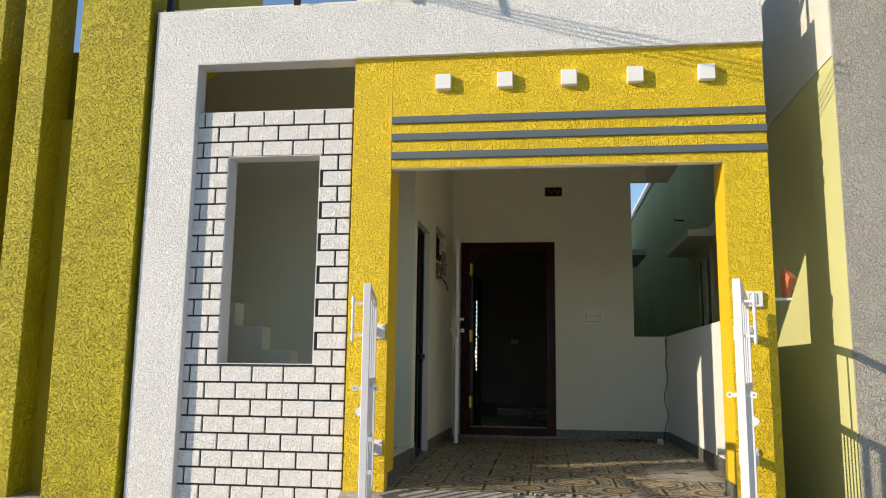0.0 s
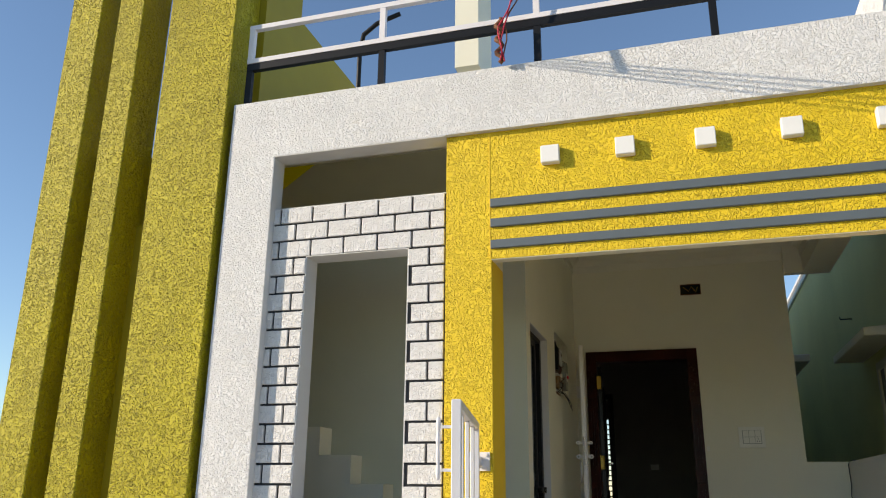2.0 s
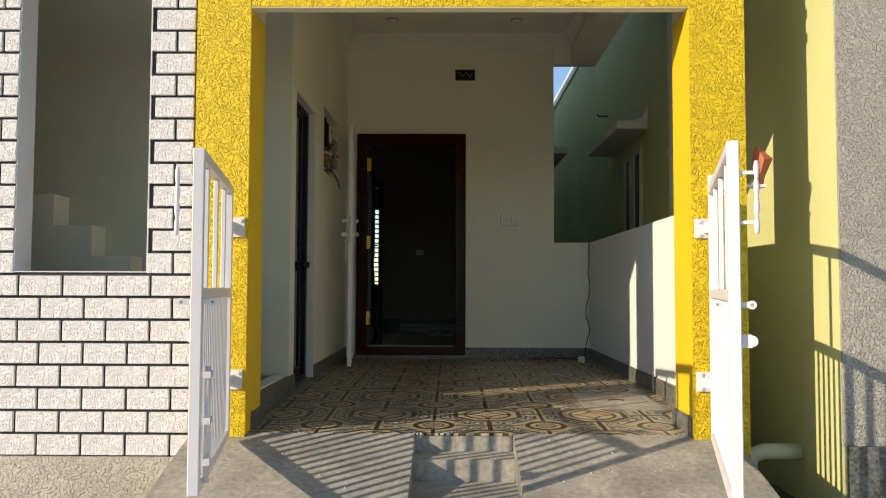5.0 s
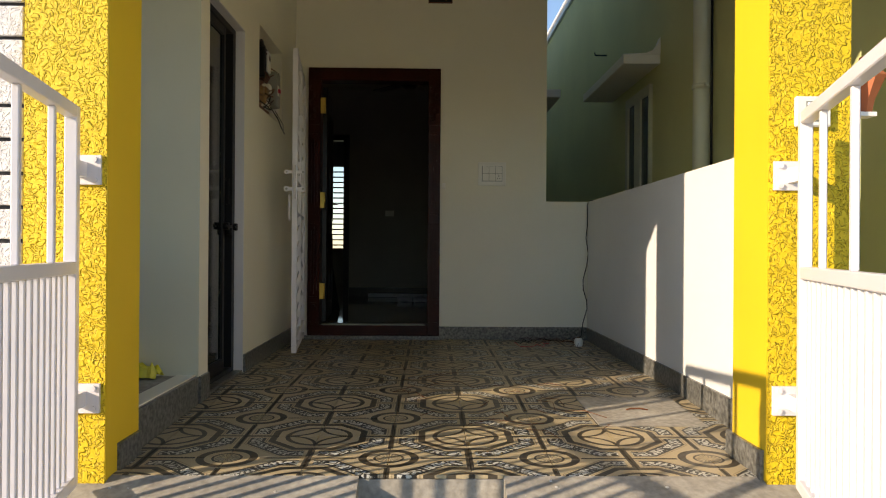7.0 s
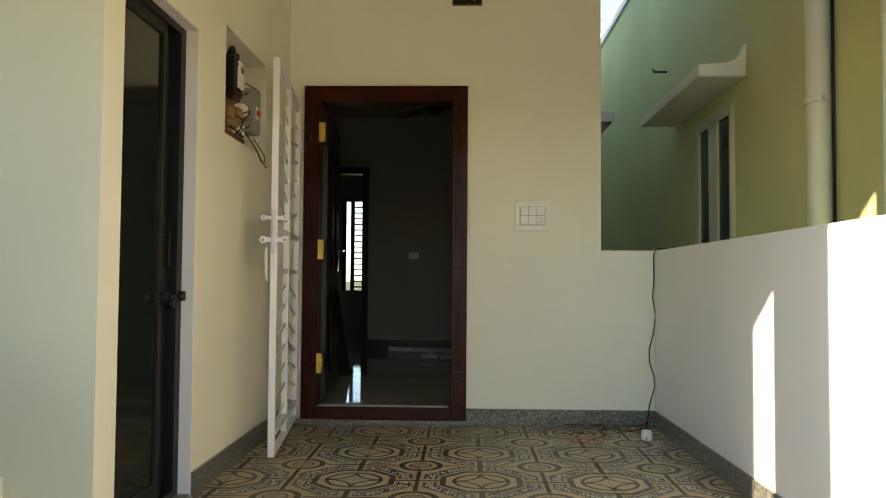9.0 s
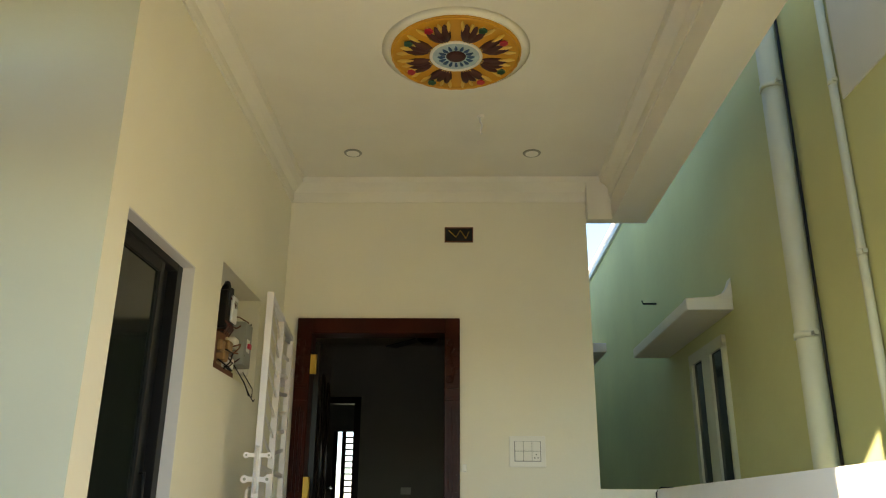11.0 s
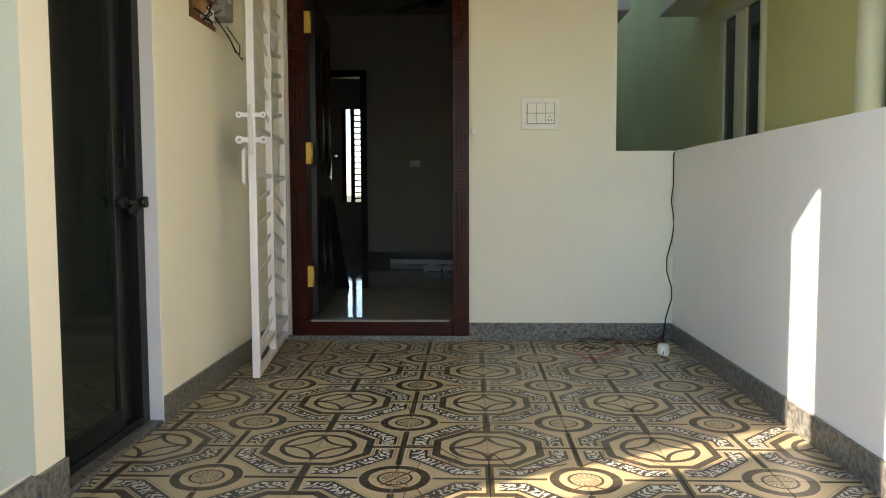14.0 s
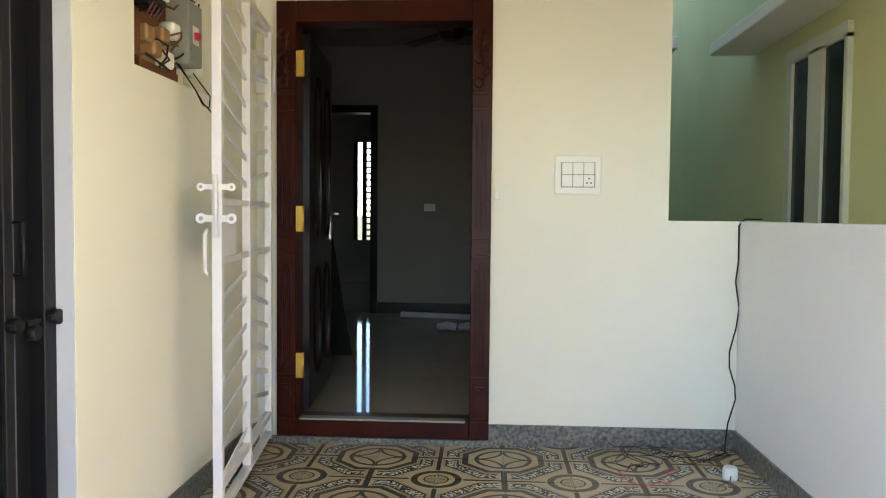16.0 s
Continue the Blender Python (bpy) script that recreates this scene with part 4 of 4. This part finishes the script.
    tube(bm, [(0, 0, 0), (0, 0, 0.01), (0, 0, 0.045), (0, 0, 0.06)], [0.030, 0.033, 0.033, 0.026], 14)
    part("body", bm, PLASTIC, a)
    p = thing("snack_packet", (-1.10, 6.25, 0.122), "crumpled yellow snack packet on the stair floor", "packet")
    rng = random.Random(3)
    bm = bmesh.new()
    grid = [[bm.verts.new((-0.11 + 0.022 * i, -0.04 + 0.02 * j + rng.uniform(-0.008, 0.008), (0.012 if j in (0, 6) else 0.06 + rng.uniform(-0.03, 0.02)) * (0.5 if i in (0, 10) else 1))) for j in range(7)] for i in range(11)]
    for i in range(10):
        for j in range(6):
            bm.faces.new((grid[i][j], grid[i + 1][j], grid[i + 1][j + 1], grid[i][j + 1]))
    part("wrapper", bm, PACKET, p)
    q = thing("paper_cup", (-1.17, 6.17, 0.122), "crushed black and white paper cup", "cup")
    bm = bmesh.new()
    tube(bm, [(0, 0, 0), (0, 0, 0.07)], [0.032, 0.042], 10)
    part("cup", bm, REVEAL, q)
    m = thing("manhole_cover", (1.272, 6.22, -0.0155), "square stone inspection cover set in the tiles", "manhole cover")
    m.rotation_euler.x = math.atan(FALL)
    boxes_part("slab", CONCRETE, m, [(-0.24, 0.24, -0.285, 0.285, 0, 0.005)], bevel=0.003)
    bm = bmesh.new()
    tube(bm, [(0.05, 0, 0.008), (0.02, 0.02, 0.01), (-0.03, 0.015, 0.01), (-0.05, 0, 0.008)], 0.004, 6)
    part("handle", bm, BROWN, m)


def ceiling_things():
    m = thing("ceiling_medallion", (0.352, 7.37, CEILZ), "painted plaster ceiling rose in ochre, maroon and blue", "ceiling rose")
    m.scale = (1.03, 1.03, 1)
    def ring(name, r0, r1, z0, z1, material, n=48):
        bm = bmesh.new()
        tube(bm, [(0, 0, -z0), (0, 0, -z1)], [r0, r1], n)
        part(name, bm, material, m)
    ring("back_plate", 0.37, 0.335, 0, 0.015, CEIL)
    ring("disc", 0.326, 0.324, 0.015, 0.022, ORANGE)
    bm = bmesh.new()
    tube(bm, [(0.316 * math.cos(t), 0.316 * math.sin(t), -0.026) for t in [2 * math.pi * i / 64 for i in range(64)]], [0.009 if i % 2 else 0.006 for i in range(64)], 5, True)
    part("rope_rim", bm, ORANGE, m)
    bm = bmesh.new()
    tube(bm, [(0.125 * math.cos(t), 0.125 * math.sin(t), -0.03) for t in [2 * math.pi * i / 48 for i in range(48)]], 0.008, 5, True)
    part("inner_rim", bm, PLASTIC, m)
    ring("centre_disc", 0.122, 0.115, 0.022, 0.030, PALEBLUE)
    ring("centre_cup", 0.05, 0.035, 0.030, 0.040, MAROON, 20)
    for k in range(16):
        a = 2 * math.pi * k / 16
        bm = bmesh.new()
        u, v = Vector((math.cos(a), math.sin(a), 0)), Vector((-math.sin(a), math.cos(a), 0))
        tube(bm, [u * 0.055 + Vector((0, 0, -0.031)), u * 0.075 + Vector((0, 0, -0.036)), u * 0.092 + Vector((0, 0, -0.031))], [0.004, 0.009, 0.003], 6)
        part("blue_petal", bm, BLUE, m)
    for k in range(8):
        a = 2 * math.pi * (k + 0.5) / 8
        u, v = Vector((math.cos(a), math.sin(a), 0)), Vector((-math.sin(a), math.cos(a), 0))
        bm = bmesh.new()
        for s in (-1, 0, 1):
            pts = [u * r + v * s * (0.012 + (r - 0.14) * 0.32) + Vector((0, 0, -0.024)) for r in (0.135, 0.17, 0.205, 0.235, 0.26)]
            tube(bm, pts, [0.010, 0.024, 0.026, 0.018, 0.004], 6)
        part("dark_leaf", bm, MAROON, m)
        bm = bmesh.new()
        for s in (-1.5, -0.5, 0.5, 1.5):
            pts = [u * r + v * s * (0.012 + (r - 0.14) * 0.30) + Vector((0, 0, -0.031)) for r in (0.135, 0.18, 0.22, 0.26, 0.285)]
            tube(bm, pts, [0.004, 0.005, 0.006, 0.011, 0.004], 5)
        part("gilt_leaf", bm, GILT, m)
        bm = bmesh.new()
        for j in range(5):
            t = 2 * math.pi * j / 5
            c = u * 0.262 + v * 0.03 * (-1 if k % 2 else 1) + Vector((0.011 * math.cos(t), 0.011 * math.sin(t), -0.036))
            tube(bm, [c, c + Vector((0, 0, -0.008))], 0.011, 7)
        part("flower", bm, RED if k % 2 else GREENP, m)
    for i, (x, y) in enumerate(((-0.336, 8.556), (0.844, 8.568))):
        s = thing("ceiling_downlight", (x, y, CEILZ), "round unlit ceiling downlight", "downlight", "pair of downlights")
        bm = bmesh.new()
        tube(bm, [(0, 0, 0), (0, 0, -0.006)], [0.06, 0.055], 20)
        part("rim", bm, GREYBOX, s)
        bm = bmesh.new()
        tube(bm, [(0, 0, -0.006), (0, 0, -0.008)], 0.043, 18)
        part("lens", bm, PLASTIC, s)
    h = thing("ceiling_hook", (0.492, 8.058, CEILZ), "bare bulb wire hanging from the ceiling", "wire")
    bm = bmesh.new()
    tube(bm, [(0, 0, 0), (0, 0, -0.04), (0.01, 0, -0.06), (0.0, 0, -0.11), (0.01, 0, -0.12)], 0.006, 6)
    part("wire", bm, REVEAL, h)
    bm = bmesh.new()
    tube(bm, [(0, 0, 0), (0, 0, -0.012)], 0.022, 10)
    part("rose", bm, PLASTIC, h)


def outdoors():
    rng = random.Random(11)
    for k, (x, y, s) in enumerate(((-46.5, 38.5, 1.3), (-45.0, 41.5, 0.95), (-50, 44, 1.0), (-58, 54, 1.0), (-55, 47, 1.3))):
        t = thing("tree", (x, y, -0.47), "dark green spreading tree beyond the open ground", "tree", "distant trees")
        bm = bmesh.new()
        tube(bm, [(0, 0, 0), (0.1, 0, 1.6 * s), (0.0, 0.1, 3.0 * s)], [0.25 * s, 0.18 * s, 0.08 * s], 8)
        for j in range(6):
            a = j * 1.05
            tube(bm, [(0.05, 0, 1.4 * s), (1.0 * s * math.cos(a), 1.0 * s * math.sin(a), 2.6 * s), (1.7 * s * math.cos(a), 1.7 * s * math.sin(a), 3.3 * s)], [0.12 * s, 0.07 * s, 0.02 * s], 6)
        part("trunk", bm, BARK, t)
        verts, faces = [], []
        for j in range(2600):
            a, b, r = rng.uniform(0, 6.283), rng.gauss(0, 0.55), rng.uniform(0.5, 1) ** 0.5
            lump = 0.75 + 0.25 * math.sin(a * 3 + k) * math.cos(b * 4 + k)
            c = Vector((2.9 * s * r * math.cos(a) * math.cos(b) * lump, 2.9 * s * r * math.sin(a) * math.cos(b) * lump, 3.3 * s + 1.6 * s * r * math.sin(b) * lump))
            u = Vector((rng.uniform(-1, 1), rng.uniform(-1, 1), rng.uniform(-1, 1))).normalized() * 0.16
            w = u.orthogonal().normalized() * 0.10
            i = len(verts)
            verts += [c - u, c + w, c + u, c - w]
            faces.append((i, i + 1, i + 2, i + 3))
        me = bpy.data.meshes.new("crown")
        me.from_pydata([tuple(v) for v in verts], [], faces)
        me.materials.append(LEAF)
        ob = new("crown", me)
        ob.parent = t
    # weeds on the open ground
    verts, faces = [], []
    for j in range(9000):
        far, turn = 7 + 60 * rng.random() ** 1.5, rng.uniform(radians(43.5), radians(53))
        x, y = -far * math.sin(turn), 1 + far * math.cos(turn)
        s = rng.uniform(0.03, 0.10) * (1 + far / 25)
        a = rng.uniform(0, 3.14)
        u = Vector((math.cos(a), math.sin(a), 0)) * s * 0.5
        i = len(verts)
        b = Vector((x, y, -0.47))
        verts += [b - u, b + u, b + u * 0.4 + Vector((rng.uniform(-0.1, 0.1), 0, s * 1.6))]
        faces.append((i, i + 1, i + 2))
    me = bpy.data.meshes.new("weeds")
    me.from_pydata([tuple(v) for v in verts], [], faces)
    me.materials.append(WEED)
    tagged(new("weeds", me), "green and dry weeds on the open ground", "weeds", kind="stuff")
    for x, y, w, h in ((-66, 61, 5, 3.6), (-72, 62, 4, 2.6), (-76, 60, 5, 3.0)):
        b = thing("distant_house", (x, y, -0.47), "small pale flat-roofed house in the distance", "house", "distant houses")
        boxes_part("wall", PALE, b, [(-w / 2, w / 2, -2, 2, 0, h)])
        boxes_part("roof", REVEAL, b, [(-w / 2 - 0.2, w / 2 + 0.2, -2.2, 2.2, h, h + 0.2)])
        for i in (-1, 1):
            boxes_part("window", TINT, b, [(i * w / 4 - 0.5, i * w / 4 + 0.5, -2.03, -2.0, 1.2, 2.3)])


def tile_material():
    """Fired tile of 0.301 m whose print joins with its mirrored neighbours: octagon and star, rosette, leaf bands."""
    m = bpy.data.materials.new("patterned_floor_tile")
    m.use_nodes = True
    nt = m.node_tree
    n, l = nt.nodes, nt.links
    def math_(op, a, b=None, c=None):
        t = n.new("ShaderNodeMath")
        t.operation = op
        for i, v in enumerate((a, b, c)):
            if v is None:
                continue
            if isinstance(v, (int, float)):
                t.inputs[i].default_value = v
            else:
                l.new(v, t.inputs[i])
        return t.outputs[0]
    def band(v, a, b):
        return math_("MULTIPLY", math_("GREATER_THAN", v, a), math_("LESS_THAN", v, b))
    geo = n.new("ShaderNodeNewGeometry")
    sep = n.new("ShaderNodeSeparateXYZ")
    l.new(geo.outputs["Position"], sep.inputs[0])
    u = math_("PINGPONG", math_("MULTIPLY", math_("ADD", sep.outputs[0], 0.163), 1 / TILE), 1.0)
    v = math_("PINGPONG", math_("MULTIPLY", math_("SUBTRACT", sep.outputs[1], 7.58), 1 / TILE), 1.0)
    r = math_("SQRT", math_("ADD", math_("MULTIPLY", u, u), math_("MULTIPLY", v, v)))
    o = math_("MAXIMUM", math_("MAXIMUM", u, v), math_("MULTIPLY", math_("ADD", u, v), 0.7071))
    u1, v1 = math_("SUBTRACT", 1.0, u), math_("SUBTRACT", 1.0, v)
    d = math_("SQRT", math_("ADD", math_("MULTIPLY", u1, u1), math_("MULTIPLY", v1, v1)))
    uc, vc = math_("SUBTRACT", u, 0.43), math_("SUBTRACT", v, 0.43)
    star = math_("SQRT", math_("ADD", math_("MULTIPLY", uc, uc), math_("MULTIPLY", vc, vc)))
    far = math_("GREATER_THAN", d, 0.40)
    dark = band(o, 0.55, 0.645)
    for x in (band(r, 0.39, 0.455), math_("MULTIPLY", band(star, 0.40, 0.45), math_("LESS_THAN", r, 0.43)), band(d, 0.275, 0.375), band(d, 0.16, 0.19),
              math_("MULTIPLY", math_("LESS_THAN", u, 0.045), math_("GREATER_THAN", v, 0.63)), math_("MULTIPLY", math_("LESS_THAN", v, 0.03), math_("GREATER_THAN", u, 0.63)),
              math_("MULTIPLY", math_("GREATER_THAN", u, 0.965), far), math_("MULTIPLY", math_("GREATER_THAN", v, 0.975), far)):
        dark = math_("MAXIMUM", dark, x)
    leafband = math_("MULTIPLY", math_("MULTIPLY", band(o, 0.695, 0.905), math_("GREATER_THAN", math_("MINIMUM", u, v), 0.09)), math_("GREATER_THAN", d, 0.44))
    edge = math_("MULTIPLY", math_("MAXIMUM", band(o, 0.665, 0.677), band(o, 0.925, 0.935)), math_("GREATER_THAN", math_("MINIMUM", u, v), 0.05))
    # feathered leaves in the band
    s = math_("ABSOLUTE", math_("SUBTRACT", u, v))
    w = math_("ABSOLUTE", math_("MULTIPLY", math_("SUBTRACT", o, 0.80), 10.5))
    noise_ = n.new("ShaderNodeTexNoise")
    noise_.inputs["Scale"].default_value = 45
    l.new(geo.outputs["Position"], noise_.inputs["Vector"])
    wave = math_("SINE", math_("ADD", math_("ADD", math_("MULTIPLY", s, 54.0), math_("MULTIPLY", w, -3.6)), math_("MULTIPLY", noise_.outputs[0], 14.0)))
    leaf = math_("MULTIPLY", leafband, math_("MULTIPLY", math_("GREATER_THAN", wave, 0.0), math_("LESS_THAN", w, 0.74)))
    leaf = math_("MULTIPLY", leaf, math_("GREATER_THAN", s, 0.04))
    ang = math_("ARCTAN2", u1, v1)
    petal = math_("MULTIPLY", band(d, 0.03, 0.15), math_("GREATER_THAN", math_("SINE", math_("ADD", math_("MULTIPLY", ang, 16.0), math_("MULTIPLY", d, 30.0))), 0.1))
    def rgb(c):
        t = n.new("ShaderNodeRGB")
        t.outputs[0].default_value = (*c, 1)
        return t.outputs[0]
    def mix(f, a, b):
        t = n.new("ShaderNodeMix")
        t.data_type = "RGBA"
        l.new(f, t.inputs[0]), l.new(a, t.inputs[6]), l.new(b, t.inputs[7])
        return t.outputs[2]
    info = n.new("ShaderNodeObjectInfo")
    stain = n.new("ShaderNodeTexNoise")
    stain.inputs["Scale"].default_value, stain.inputs["Detail"].default_value = 2.2, 6
    l.new(geo.outputs["Position"], stain.inputs["Vector"])
    fine = n.new("ShaderNodeTexNoise")
    fine.inputs["Scale"].default_value, fine.inputs["Detail"].default_value = 140, 3
    l.new(geo.outputs["Position"], fine.inputs["Vector"])
    tan = mix(math_("SUBTRACT", math_("MULTIPLY", stain.outputs[0], 1.4), 0.2), rgb((0.54, 0.43, 0.26)), rgb((0.42, 0.345, 0.21)))
    colour = mix(math_("MULTIPLY", edge, 0.6), tan, rgb((0.10, 0.065, 0.035)))
    colour = mix(math_("MULTIPLY", dark, 0.93), colour, rgb((0.030, 0.024, 0.017)))
    colour = mix(leafband, colour, rgb((0.040, 0.036, 0.028)))
    colour = mix(math_("MULTIPLY", leaf, 0.85), colour, rgb((0.66, 0.66, 0.58)))
    colour = mix(math_("MULTIPLY", petal, 0.6), colour, rgb((0.05, 0.045, 0.035)))
    k = math_("ADD", math_("ADD", 0.80, math_("MULTIPLY", info.outputs["Random"], 0.12)), math_("MULTIPLY", fine.outputs[0], 0.22))
    sc = n.new("ShaderNodeVectorMath")
    sc.operation = "SCALE"
    l.new(colour, sc.inputs[0]), l.new(k, sc.inputs["Scale"])
    b = n["Principled BSDF"]
    l.new(sc.outputs[0], b.inputs["Base Color"])
    l.new(math_("ADD", 0.28, math_("MULTIPLY", stain.outputs[0], 0.3)), b.inputs["Roughness"])
    bp = n.new("ShaderNodeBump")
    bp.inputs["Distance"].default_value, bp.inputs["Strength"].default_value = 0.001, 0.7
    l.new(math_("ADD", math_("MULTIPLY", math_("ADD", dark, leafband), -0.6), fine.outputs[0]), bp.inputs["Height"])
    l.new(bp.outputs[0], b.inputs["Normal"])
    return m


def floor_tiles():
    """Square floor tiles, each its own piece, with recessed joints; cut at the walls."""
    base, material, cache, g = bpy.data.objects["floor_base"], tile_material(), {}, 0.0012
    x = -0.163 - 3 * TILE
    while x < XR:
        y = 7.58 - 8 * TILE
        while y < YD:
            x0, x1, y0, y1 = max(x, XL + 0.002) + g, min(x + TILE, XR - 0.002) - g, max(y, 5.272) + g, min(y + TILE, YD - 0.002) - g
            if x1 - x0 > 0.02 and y1 - y0 > 0.02:
                key = (round(x1 - x0, 3), round(y1 - y0, 3))
                if key not in cache:
                    bm = bmesh.new()
                    w, h = key[0] / 2, key[1] / 2
                    lo = [bm.verts.new((a * w, c * h, -0.012)) for a, c in ((-1, -1), (1, -1), (1, 1), (-1, 1))]
                    mid = [bm.verts.new((a * w, c * h, -0.001)) for a, c in ((-1, -1), (1, -1), (1, 1), (-1, 1))]
                    top = [bm.verts.new((a * (w - 0.001), c * (h - 0.001), 0)) for a, c in ((-1, -1), (1, -1), (1, 1), (-1, 1))]
                    for p, q in ((lo, mid), (mid, top)):
                        for i in range(4):
                            bm.faces.new((p[i], p[(i + 1) % 4], q[(i + 1) % 4], q[i]))
                    bm.faces.new(top)
                    ob = finish("tile", bm, material)
                    cache[key] = ob.data
                else:
                    ob = new("tile", cache[key])
                ob.parent = base
                yc = (y0 + y1) / 2
                ob.location = ((x0 + x1) / 2, yc, random.uniform(-0.0004, 0.0004) - max(0, FALL_Y - yc) * FALL)
                ob.rotation_euler.x = math.atan(FALL) if yc < FALL_Y else 0
            y += TILE
        x += TILE


TILE = 0.3013
FALL_Y, FALL = 6.7, 0.032   # the floor falls towards the street
setting()
fins()
neighbour()
interior()
litter()
window_grille()
facade_details()
gate(1)
gate(-1)
main_door()
room_things()
grille_door()
side_door()
meter_niche()
wall_things()
ceiling_things()
outdoors()
bricks()
floor_tiles()
